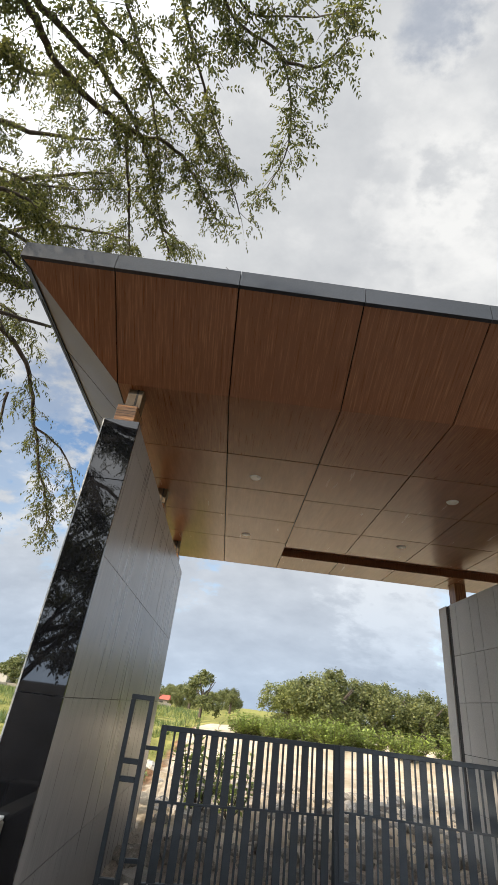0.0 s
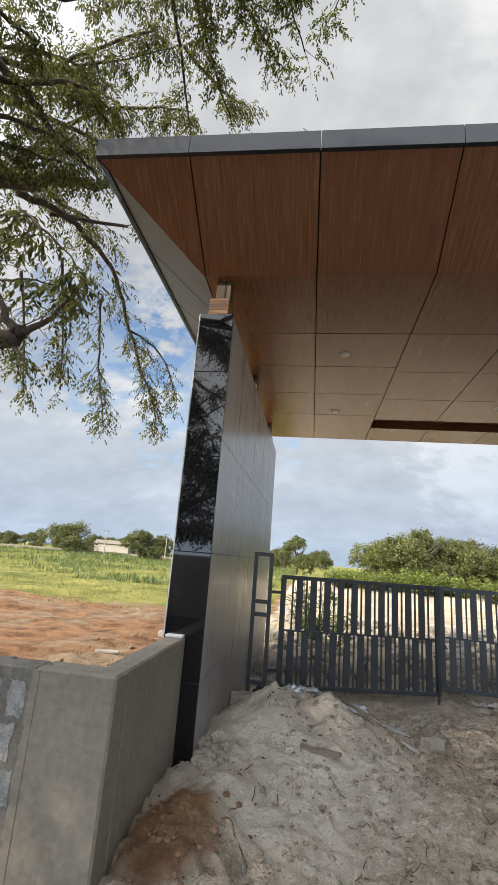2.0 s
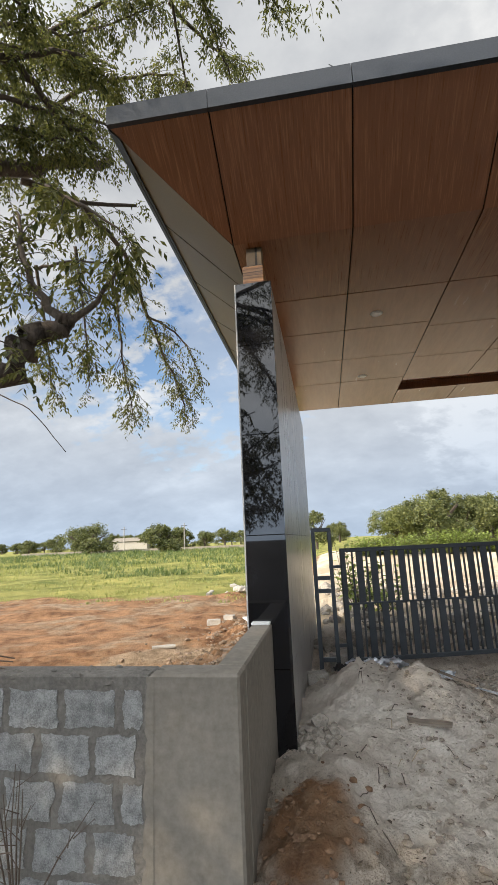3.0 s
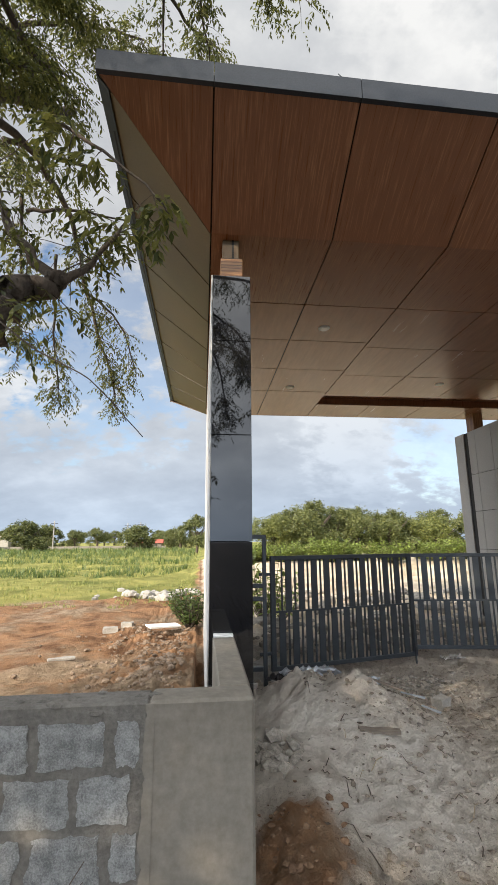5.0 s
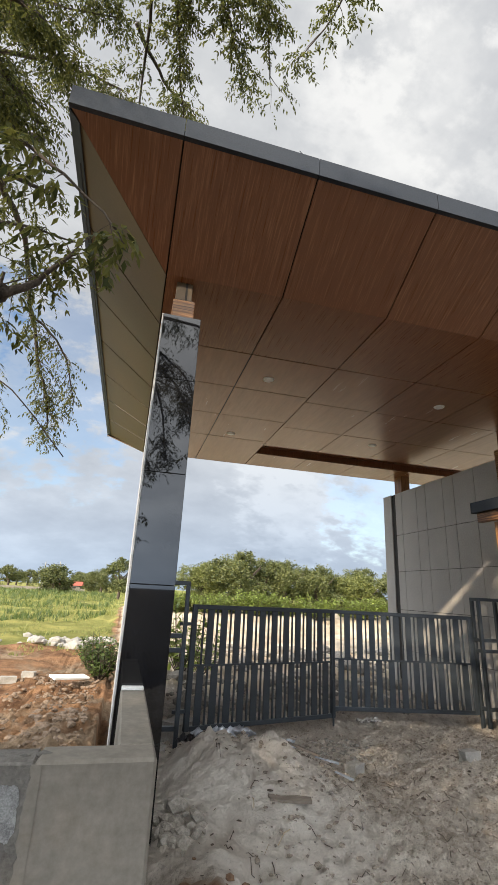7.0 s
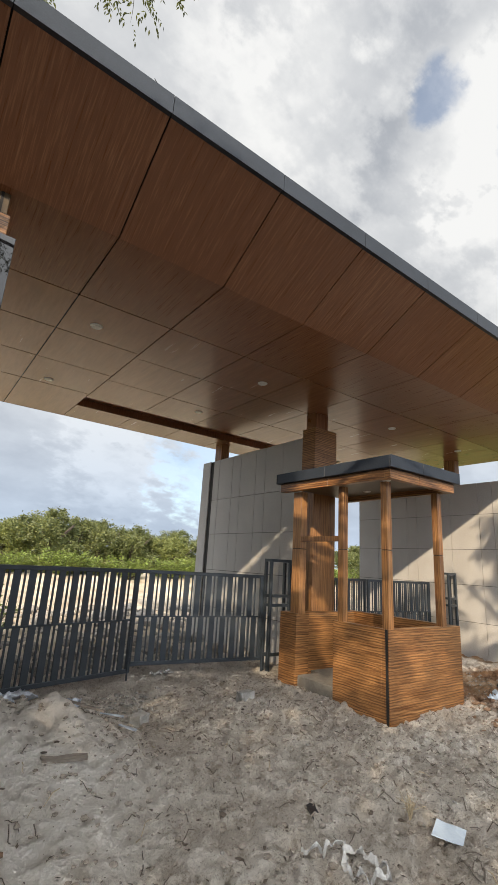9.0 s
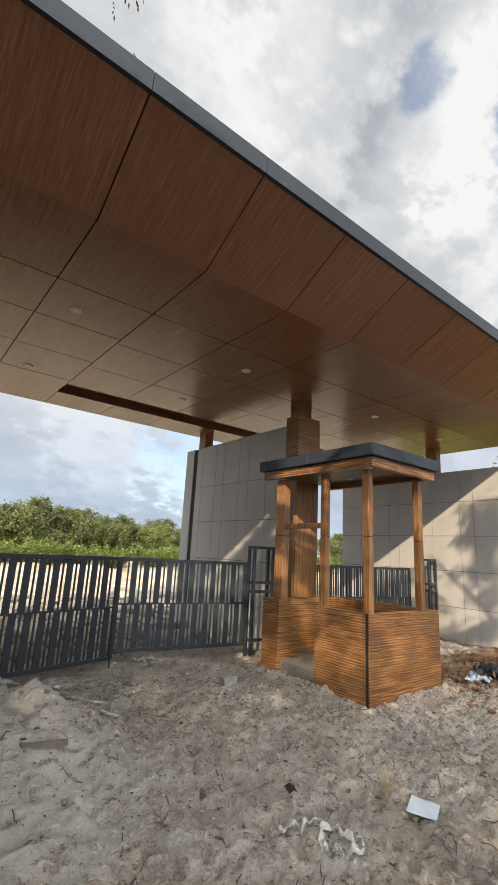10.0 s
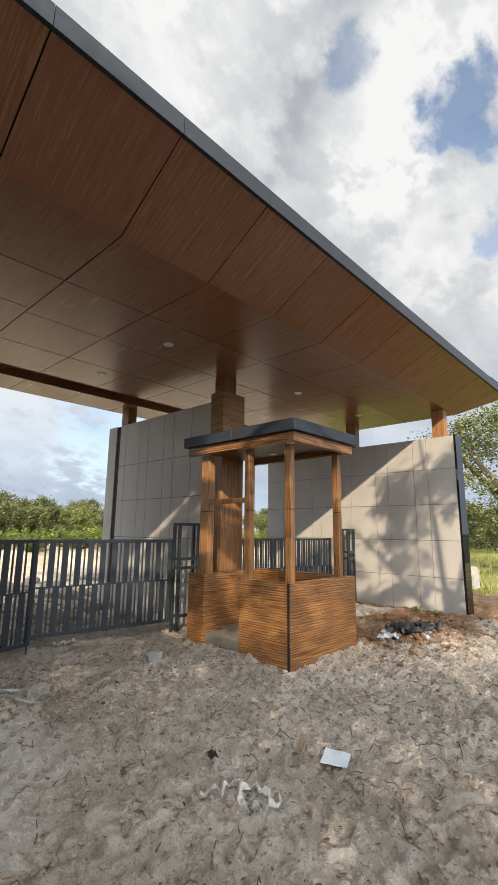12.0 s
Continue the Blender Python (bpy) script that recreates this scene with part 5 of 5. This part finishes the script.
shade_giver(-7.0, -5.8, 9.0, 10.0, 21, 80, "unseen broad tree with dense crown, added to shade the drive", 22, 0.24)
shade_giver(2.5, -1.9, 8.2, 5.4, 22, 78, "tree with loose crown casting dappled shade", 26, 0.16)
# two low crowns added out of view to keep sun off the drive
shade_giver(-5.2, -4.4, 5.6, 8.4, 23, 330, "unseen low dense tree, added to shade the drive", 12, 0.2)
shade_giver(-9.2, -2.4, 7.7, 7.4, 24, 300, "unseen low dense tree, added to shade the drive", 12, 0.2)


# ---- litter, rubble and small things on the drive ----
M_PALE = material("weathered_block", (0.24, 0.225, 0.2), (0.42, 0.4, 0.365), 0.9, 0, 6, 60, 0.5)
M_STONE = material("rubble_stone", (0.2, 0.18, 0.155), (0.5, 0.46, 0.4), 0.92, 0, 5, 40, 0.6, random_tone=0.25)
M_CLOD = material("red_clod", (0.1, 0.055, 0.032), (0.27, 0.165, 0.095), 0.95, 0, 6, 40, 0.8)
M_SHEET = material("crumpled_foil", (0.3, 0.33, 0.38), (0.66, 0.7, 0.76), 0.35, 0.4, 5, 40, 0.3)
M_BLACKP = material("black_plastic", (0.01, 0.01, 0.012), (0.025, 0.025, 0.028), 0.38, 0, 4, 40, 0.3)
M_CARD = material("pale_card", (0.46, 0.53, 0.6), (0.6, 0.66, 0.71), 0.6, 0, 3, 50, 0.05)
M_PLANK = material("old_plank", (0.11, 0.09, 0.07), (0.24, 0.2, 0.16), 0.9, 0, 3, 20, 0.4, (1, 6, 1))
M_RAG = material("dirty_rag", (0.26, 0.24, 0.21), (0.62, 0.59, 0.55), 0.9, 0, 9, 60, 0.3)
M_TWIG = material("dry_twig", (0.05, 0.036, 0.026), (0.13, 0.1, 0.075), 0.95, 0, 8, 50, 0.2)
M_STRAW = material("dry_stalk", (0.3, 0.23, 0.14), (0.45, 0.36, 0.23), 0.9, 0, 8, 50, 0.2)
M_REDROOF = material("red_roof_sheet", (0.3, 0.07, 0.045), (0.42, 0.11, 0.07), 0.7, 0, 2, 20, 0.1)


def lump(r, rnd, flat=0.7, sub=2):
    bm = bmesh.new()
    bmesh.ops.create_icosphere(bm, subdivisions=sub, radius=1.0)
    o = Vector((rnd.uniform(-9, 9), rnd.uniform(-9, 9), rnd.uniform(-9, 9)))
    sx, sy = rnd.uniform(0.8, 1.3), rnd.uniform(0.7, 1.1)
    for v in bm.verts:
        k = 1.0 + 0.38 * noise.noise(v.co * 1.1 + o) + 0.16 * noise.noise(v.co * 3.0 + o)
        v.co = Vector((v.co.x * k * sx, v.co.y * k * sy, v.co.z * k * flat)) * r
    return bm


def on_ground(x, y, sink=0.0):
    return (x, y, ground_height(x, y) - sink)


def concrete_piece(x, y, turn, size, label):
    rnd = random.Random(int(x * 100))
    ob = thing("broken_block", label, "block", on_ground(x, y, 0.02), "broken blocks on the drive", turn=turn)
    bm = box_bm(-size[0] / 2, size[0] / 2, -size[1] / 2, size[1] / 2, 0, size[2])
    bmesh.ops.subdivide_edges(bm, edges=list(bm.edges), cuts=3, use_grid_fill=True)
    for v in bm.verts:
        v.co += Vector((noise.noise(v.co * 14), noise.noise(v.co * 14 + Vector((5, 0, 0))), noise.noise(v.co * 14 + Vector((0, 7, 0))))) * 0.016
    part("body", bm, M_PALE, ob)


concrete_piece(2.79, 6.27, 12, (0.26, 0.11, 0.12), "pale broken concrete block half sunk in sand")
concrete_piece(1.14, 6.02, 35, (0.22, 0.12, 0.12), "pale broken concrete block half sunk in sand")
concrete_piece(-1.02, 6.5, 20, (0.26, 0.16, 0.12), "broken concrete block at the foot of the gate post")
concrete_piece(-3.44, 11.16, 8, (0.3, 0.14, 0.12), "pale brick lying on red soil")
concrete_piece(-3.12, 11.34, -10, (0.24, 0.12, 0.12), "pale brick lying on red soil")
concrete_piece(-0.62, 7.35, 50, (0.4, 0.3, 0.22), "rough rubble block behind the gate post")


def crumpled(name, x, y, w, d, h, mat_, label, category, seed, turn=0, sink=0.01):
    """A crushed sheet: a cut-out grid thrown into folds."""
    rnd = random.Random(seed)
    ob = thing(name, label, category, on_ground(x, y, sink), turn=turn)
    bm = bmesh.new()
    bmesh.ops.create_grid(bm, x_segments=22, y_segments=16, size=0.5)
    o = Vector((seed * 1.7, seed * 0.3, 0))
    gone = []
    for v in bm.verts:
        p = v.co.copy()
        edge = noise.noise(p * 4 + o) * 0.5 + 0.45 - max(abs(p.x), abs(p.y)) * 0.9
        if edge < -0.06:
            gone.append(v)
        fold = abs(noise.noise(p * 5 + o)) * 0.7 + abs(noise.noise(p * 11 + o)) * 0.35
        v.co = Vector((p.x * w + noise.noise(p * 6 + o) * 0.06 * w, p.y * d + noise.noise(p * 6 - o) * 0.06 * d, max(0, fold) * h + 0.012))
    bmesh.ops.delete(bm, geom=gone, context="VERTS")
    geo = bmesh.ops.extrude_face_region(bm, geom=list(bm.faces))
    for v in geo["geom"]:
        if isinstance(v, bmesh.types.BMVert):
            v.co.z -= 0.006
    bmesh.ops.recalc_face_normals(bm, faces=bm.faces)
    part("sheet", bm, mat_, ob, smooth=True)
    return ob


crumpled("foil_sheet", -0.35, 6.0, 0.6, 0.3, 0.18, M_SHEET, "crumpled silver packing foil at the foot of the gate", "foil", 3, 10, -0.03)
crumpled("plastic_sack", -0.62, 6.02, 0.34, 0.25, 0.16, M_BLACKP, "black plastic sack under crumpled foil by the gate", "sack", 5, 30, -0.03)
crumpled("foil_sheet", 0.22, 6.15, 0.5, 0.2, 0.12, M_SHEET, "long strip of crumpled silver foil by the gate", "foil", 7, -12)
crumpled("plastic_sack", 6.8, 4.3, 1.0, 0.5, 0.26, M_BLACKP, "crumpled black plastic sack on turned red earth", "sack", 8, -20, -0.08)
crumpled("paper_bag", 6.35, 4.55, 0.4, 0.34, 0.16, M_CARD, "torn white paper bag beside a black sack", "bag", 9, 15)
crumpled("paper_bag", 7.2, 4.25, 0.3, 0.2, 0.08, M_CARD, "torn white paper scrap beside a black sack", "paper", 10, 40)


def rag_strip(x, y, way, width, label, seed):
    """A twisted ribbon of cloth lying in loops, with a dark and a pale face."""
    rnd = random.Random(seed)
    ob = thing("rag", label, "rag", on_ground(x, y))
    z0 = ground_height(x, y)
    bm = bmesh.new()
    pts = smooth_path([(p[0], p[1], 0.0) for p in way], 7)
    rows = []
    for i, p in enumerate(pts):
        d = (pts[min(i + 1, len(pts) - 1)] - pts[max(i - 1, 0)]).normalized()
        side = Vector((-d.y, d.x, 0))
        tw = 1.3 * math.sin(i * 0.55 + seed) + rnd.uniform(-0.35, 0.35)
        wv = side * math.cos(tw) * width * rnd.uniform(0.7, 1.2) + Vector((0, 0, 1)) * math.sin(tw) * width
        base = Vector((p.x, p.y, ground_height(x + p.x, y + p.y) - z0 + 0.02 + abs(wv.z)))
        rows.append([bm.verts.new(base + wv * k) for k in (-1.0, -0.2, 0.5, 1.0)])
    for a_, b_ in zip(rows, rows[1:]):
        for k in range(3):
            bm.faces.new((a_[k], a_[k + 1], b_[k + 1], b_[k]))
    geo = bmesh.ops.extrude_face_region(bm, geom=list(bm.faces))
    for v in geo["geom"]:
        if isinstance(v, bmesh.types.BMVert):
            v.co += Vector((0.002, 0.002, 0.004))
    bmesh.ops.recalc_face_normals(bm, faces=bm.faces)
    part("cloth", bm, M_RAG, ob)
    return ob


rag_strip(1.28, 3.0, [(0.02, 0.16), (0.11, 0.1), (0.1, -0.02), (0.12, -0.12), (0.02, -0.17), (-0.07, -0.08), (-0.1, 0.03), (-0.03, 0.09)], 0.02, "twisted dirty white rag trodden into sand", 13)
rag_strip(1.22, 3.25, [(-0.14, 0.07), (-0.05, 0.0), (0.06, 0.01), (0.15, -0.05)], 0.014, "thin twisted strip of dirty cloth on sand", 14)
crumpled("rag", 2.3, 7.85, 0.4, 0.12, 0.12, M_RAG, "pale strip of cloth caught under the gate", "rag", 15, 10)


def flat_piece(name, x, y, w, d, t, mat_, label, category, turn=0, tilt=(0, 0), up=0.02):
    ob = new(name)
    z = max(ground_height(x + a * w * 0.4, y + b * d * 0.4) for a in (-1, 0, 1) for b in (-1, 0, 1))
    ob.matrix_world = pose(x, y, z + up - 0.02, tilt[0], tilt[1], turn)
    tagged(ob, label, category)
    bm = box_bm(-w / 2, w / 2, -d / 2, d / 2, 0, t)
    bmesh.ops.subdivide_edges(bm, edges=list(bm.edges), cuts=2, use_grid_fill=True)
    for v in bm.verts:
        v.co.z += 0.02 * noise.noise(v.co * 6 + Vector((x, y, 0)))
        v.co.x += 0.012 * noise.noise(v.co * 9 + Vector((y, x, 0)))
    part("sheet", bm, mat_, ob)
    return ob


card = flat_piece("card", 2.1, 2.9, 0.27, 0.2, 0.004, M_CARD, "pale blue-white card lying on sand", "card", 25, (6, 3), 0.035)
flat_piece("plank", -0.08, 4.68, 0.34, 0.08, 0.02, M_PLANK, "weathered wooden board half buried in sand", "plank", -8, (0, 4), 0.008)
flat_piece("plank", 0.36, 5.75, 0.5, 0.035, 0.02, M_PLANK, "long broken batten on the sand heap", "plank", -38, (0, 10), 0.03)
flat_piece("metal_offcut", 0.69, 5.75, 0.24, 0.05, 0.006, M_SHEET, "thin grey metal offcut on sand", "offcut", -30, (5, 6), 0.03)
flat_piece("metal_offcut", 0.82, 5.62, 0.2, 0.04, 0.006, M_SHEET, "thin grey metal offcut on sand", "offcut", -50, (5, 6), 0.03)
flat_piece("metal_offcut", 0.05, 6.35, 0.3, 0.07, 0.006, M_SHEET, "thin grey metal offcut near the gate", "offcut", -15, (4, 6), 0.04)
flat_piece("plank", -2.3, 10.6, 0.7, 0.22, 0.03, M_WHITE, "white painted board lying on rubble", "plank", 35, (8, 4), 0.05)
flat_piece("plank", -3.7, 8.6, 0.4, 0.1, 0.03, M_PALE, "pale board lying on red soil", "plank", 20)
flat_piece("plank", -4.3, 6.2, 0.45, 0.1, 0.025, M_PALE, "pale splinter of board on red soil", "plank", -10)
shoe = thing("shoe_sole", "single dark worn shoe sole lying on sand", "shoe sole", on_ground(1.47, 3.6, 0.0), turn=60)
part("sole", prism_bm([(-0.11, -0.03), (-0.04, -0.036), (0.04, -0.03), (0.11, -0.036), (0.13, 0.0), (0.1, 0.036), (0.03, 0.026), (-0.05, 0.03), (-0.11, 0.028), (-0.125, 0.0)], "z", 0.0, 0.022), M_BLACKP, shoe)
bot = thing("plastic_bottle", "crushed clear-grey plastic bottle on turned earth", "bottle", on_ground(6.5, 4.0, -0.03), turn=50)
part("bottle_body", tube_bm([(-0.1, 0, 0.03), (-0.06, 0, 0.035), (0.0, 0.006, 0.03), (0.06, 0, 0.035), (0.09, 0, 0.033), (0.11, 0, 0.033)], [0.03, 0.038, 0.03, 0.036, 0.02, 0.013], 10), M_SHEET, bot, smooth=True)
part("cap", tube_bm([(0.111, 0, 0.033), (0.13, 0, 0.033)], [0.015, 0.015], 10), M_WHITE, bot)


def scatter(name, label, category, n, seed, area, r0, r1, mat_, flat=0.6, power=2.2):
    """Loose stones or clods too many to count, as one joined mesh."""
    rnd = random.Random(seed)
    protos = []
    for k in range(6):
        bm = lump(1.0, rnd, flat, 1)
        protos.append(([v.co.copy() for v in bm.verts], [[v.index for v in f.verts] for f in bm.faces]))
        bm.free()
    vs, fs = [], []
    for _ in range(n):
        x, y = area(rnd)
        r = r0 + (r1 - r0) * rnd.random() ** power
        pv, pf = protos[rnd.randrange(6)]
        a = rnd.random() * 6.283
        c, s = math.cos(a) * r, math.sin(a) * r
        z = ground_height(x, y) + r * 0.12
        i = len(vs)
        vs += [(x + p.x * c - p.y * s, y + p.x * s + p.y * c, z + p.z * r) for p in pv]
        fs += [[q + i for q in f] for f in pf]
    return tagged(raw_ob(name, vs, fs, mat_), label, category, kind="stuff")


M_GREYCLOD = material("grey_clod", (0.12, 0.085, 0.058), (0.26, 0.19, 0.135), 0.95, 0, 6, 40, 0.8)
# darker than the sand: the small shadows of lumps, put into their colour
M_CRUMB = material("sand_crumb", (0.13, 0.104, 0.082), (0.34, 0.29, 0.235), 0.95, 0, 20, 90, 0.6)
scatter("sand_crumbs", "trodden crumbs and lumps of sand, darkened for their small shadows", "sand lumps", 8500, 50, lambda r: (r.uniform(-0.5, 8.0), 1.3 + 6.0 * r.random() ** 1.3), 0.006, 0.036, M_CRUMB, 0.5, 2.6)
scatter("bark_bits", "dark scraps of bark and rotten leaves on the sand", "bark scraps", 260, 59, lambda r: (r.uniform(-0.9, 7.0), 1.4 + 5.6 * r.random() ** 1.2), 0.006, 0.04, M_TWIG, 0.25, 2.8)
scatter("pebbles", "small pale pebbles and crumbs on the sand", "pebbles", 450, 51, lambda r: (r.uniform(-0.4, 8.0), r.uniform(1.4, 7.4)), 0.005, 0.026, M_STONE)
scatter("clods", "dark red clods of turned earth", "earth clods", 1300, 52, lambda r: (r.gauss(7.3, 0.95), r.gauss(4.2, 0.4)), 0.008, 0.06, M_CLOD, 0.5)
scatter("clods", "lumpy grey-brown soil beside the pylon", "earth clods", 1500, 53, lambda r: (-1.75 - abs(r.gauss(0, 0.9)), r.uniform(4.4, 11.5)), 0.01, 0.055, M_GREYCLOD)
scatter("clods", "small red clods on soil banked against the wall", "earth clods", 130, 58, lambda r: (r.gauss(-1.0, 0.16), r.gauss(3.5, 0.25)), 0.005, 0.03, M_CLOD)
scatter("rubble", "pale stones and broken concrete beyond the gate", "rubble", 900, 54, lambda r: (r.uniform(-1.0, 9.0), r.uniform(8.6, 17.0)), 0.03, 0.28, M_STONE, 0.7, 2.5)
scatter("rubble", "whitish rubble and plastic waste at the field's edge", "rubble", 100, 55, lambda r: (r.gauss(-2.9, 0.7), r.gauss(17.2, 0.6)), 0.05, 0.24, M_PALE, 0.8, 1.6)
scatter("rubble", "broken stones at the foot of the pylon", "rubble", 60, 56, lambda r: (r.gauss(-1.0, 0.12), r.gauss(4.5, 0.12)), 0.02, 0.09, M_STONE)
scatter("gravel", "patch of grey gravel near the gate", "gravel", 160, 57, lambda r: (r.gauss(1.3, 0.3), r.gauss(6.7, 0.25)), 0.012, 0.04, M_STONE)


def scatter_twigs(name, label, n, seed, area, mat_, l0, l1, r):
    rnd = random.Random(seed)
    bm = bmesh.new()
    for _ in range(n):
        x, y = area(rnd)
        a = rnd.random() * 6.283
        L = rnd.uniform(l0, l1)
        pts = []
        for k in range(5):
            pts.append(Vector((x, y, ground_height(x, y) + r * 0.6 + (0.012 if k in (1, 3) else 0))))
            x += math.cos(a) * L / 4
            y += math.sin(a) * L / 4
            a += rnd.uniform(-0.3, 0.3)
        tube_bm(pts, [r, r, r * 0.9, r * 0.7, r * 0.4], 5, bm)
    ob = mesh_ob(name, bm, mat_)
    return tagged(ob, label, "twigs", kind="stuff")


scatter_twigs("dry_twigs", "dark dry twigs strewn over the sand", 380, 61, lambda r: (r.uniform(-0.7, 7.0), r.uniform(1.4, 7.0)), M_TWIG, 0.04, 0.26, 0.004)
scatter_twigs("dry_twigs", "pale dry stalks lying on the sand", 26, 62, lambda r: (r.uniform(-0.5, 6.0), r.uniform(1.5, 6.0)), M_STRAW, 0.12, 0.4, 0.0035)


def scatter_leaves():
    rnd = random.Random(63)
    vs, fs = [], []
    for _ in range(1700):
        x, y = rnd.uniform(-0.9, 7.5), rnd.uniform(1.3, 7.2)
        z = ground_height(x, y) + 0.006
        a, s = rnd.random() * 6.283, rnd.uniform(0.006, 0.026)
        d, e = Vector((math.cos(a), math.sin(a), rnd.uniform(-0.2, 0.4))), Vector((-math.sin(a), math.cos(a), rnd.uniform(-0.4, 0.4))) * 0.4
        p = Vector((x, y, z + 0.01))
        i = len(vs)
        vs += [p - d * s, p + e * s, p + d * s, p - e * s]
        fs.append((i, i + 1, i + 2, i + 3))
    tagged(raw_ob("dead_leaves", vs, fs, M_TWIG), "small brown dead leaves strewn over the sand", "leaves", kind="stuff")


scatter_leaves()


def dry_shrub(x, y, h, n, seed, label, mat_):
    rnd = random.Random(seed)
    ob = thing("dry_shrub", label, "shrub", on_ground(x, y))
    for k in range(n):
        a = rnd.random() * 6.283
        t = Vector((math.cos(a) * h * 0.5, math.sin(a) * h * 0.25, h * rnd.uniform(0.6, 1.0)))
        bm = tube_bm([(0, 0, -0.02), t * 0.5 + Vector((rnd.uniform(-0.03, 0.03), 0, 0.03)), t], [0.006, 0.004, 0.002], 5)
        for q in range(3):
            s = t * rnd.uniform(0.4, 0.85)
            tube_bm([s, s + Vector((rnd.uniform(-0.12, 0.12), rnd.uniform(-0.08, 0.08), rnd.uniform(0.02, 0.12)))], [0.003, 0.0015], 4, bm)
        part("stem", bm, mat_, ob)


dry_shrub(-2.35, 2.85, 0.75, 9, 71, "bare thin thorny shrub before the block wall", M_TWIG)
dry_shrub(2.15, 3.25, 0.12, 8, 72, "small dry brown tuft on the sand", M_STRAW)
bush(9.55, 5.45, 0.16, 0.3, 73, "small green weed at the foot of the east wall", M_SHRUB, 0.07, 8)
bush(9.5, 5.05, 0.14, 0.35, 74, "small yellowing weed at the foot of the east wall", M_GRASS, 0.07, 8)
stone = thing("boundary_stone", "whitish rounded boundary stone standing in grass", "stone", (15.4, 6.0, 0))
part("body", prism_bm([(-0.28, -0.2), (0.28, -0.2), (0.28, 0.45), (0.2, 0.62), (0.0, 0.7), (-0.2, 0.62), (-0.28, 0.45)], "y", -0.08, 0.08), M_PALE, stone)


# ---- the far edge of the field ----
def far_edge():
    hut = thing("farmhouse", "small far farmhouse with a red sheet roof", "house", (-14.5, 118, 0))
    part("wall", box_bm(-3, 3, -2, 2, 0, 1.5), M_CONC, hut)
    part("roof", prism_bm([(-2.4, 1.5), (2.4, 1.5), (0, 2.4)], "x", -3.4, 3.4), M_REDROOF, hut)
    for x in (-1.6, 1.2):
        part("window", box_bm(x, x + 0.9, -2.03, -2.0, 0.5, 1.2), M_GAP, hut)
    fw = thing("boundary_wall", "long low pale boundary wall across the field", "wall", (-20, 112, 0), kind="structure")
    for k in range(14):
        part("wall_panel", box_bm(-60 + k * 5, -55.1 + k * 5, -0.1, 0.1, -0.3, 0.9), M_CONC, fw)
    shed = thing("shed", "long low far shed with a grey roof", "shed", (-54.9, 125, 0))
    part("wall", box_bm(-5, 5, -2, 2, 0, 3.0), M_PALE, shed)
    part("roof", prism_bm([(-2.5, 3.0), (2.5, 3.0), (0, 4.0)], "x", -5.4, 5.4), M_CONC, shed)
    p = thing("utility_pole", "thin pale concrete utility pole in the field", "pole", (-32, 100, 0), "utility poles")
    part("pole", tube_bm([(0, 0, -0.5), (0, 0, 6.2)], [0.14, 0.09], 8), M_PALE, p)
    part("cross_arm", box_bm(-0.7, 0.7, -0.05, 0.05, 5.6, 5.72), M_STEEL, p)
    for x, y in ((-15.5, 108), (-48, 104), (-19, 112)):
        copy_thing(p, pose(x, y, 0))


far_edge()

# cut brushwood leaning over the block wall
brush = thing("brushwood", "bundle of dry bent sticks lying over the block wall", "sticks", (-3.1, STUB_Y + 0.12, STUB_Z))
rb = random.Random(81)
for k in range(11):
    y0, h0 = rb.uniform(-0.06, 0.07), rb.uniform(0.02, 0.16)
    pts = [(-1.1, y0, h0 + rb.uniform(0.1, 0.3)), (-0.5, y0 + rb.uniform(-0.05, 0.05), h0 + rb.uniform(0.02, 0.1)), (0.0, y0, h0 * 0.6), (rb.uniform(0.15, 0.42), y0 + rb.uniform(-0.08, 0.08), rb.uniform(0.005, 0.04))]
    part("stick", tube_bm(smooth_path(pts, 4), [0.011 - 0.0006 * i for i in range(13)], 6), M_TWIG, brush)
# short bare aerial rod on the canopy edge
rod = thing("loose_rod", "short bent metal rod standing on the canopy edge", "rod", (-0.36, CYF + 0.05, front_z(-0.36) + 0.18))
part("rod", tube_bm([(0, 0, 0), (0.0, 0.0, 0.03), (-0.09, 0.0, 0.12)], [0.006, 0.006, 0.004], 6), M_STEEL, rod)
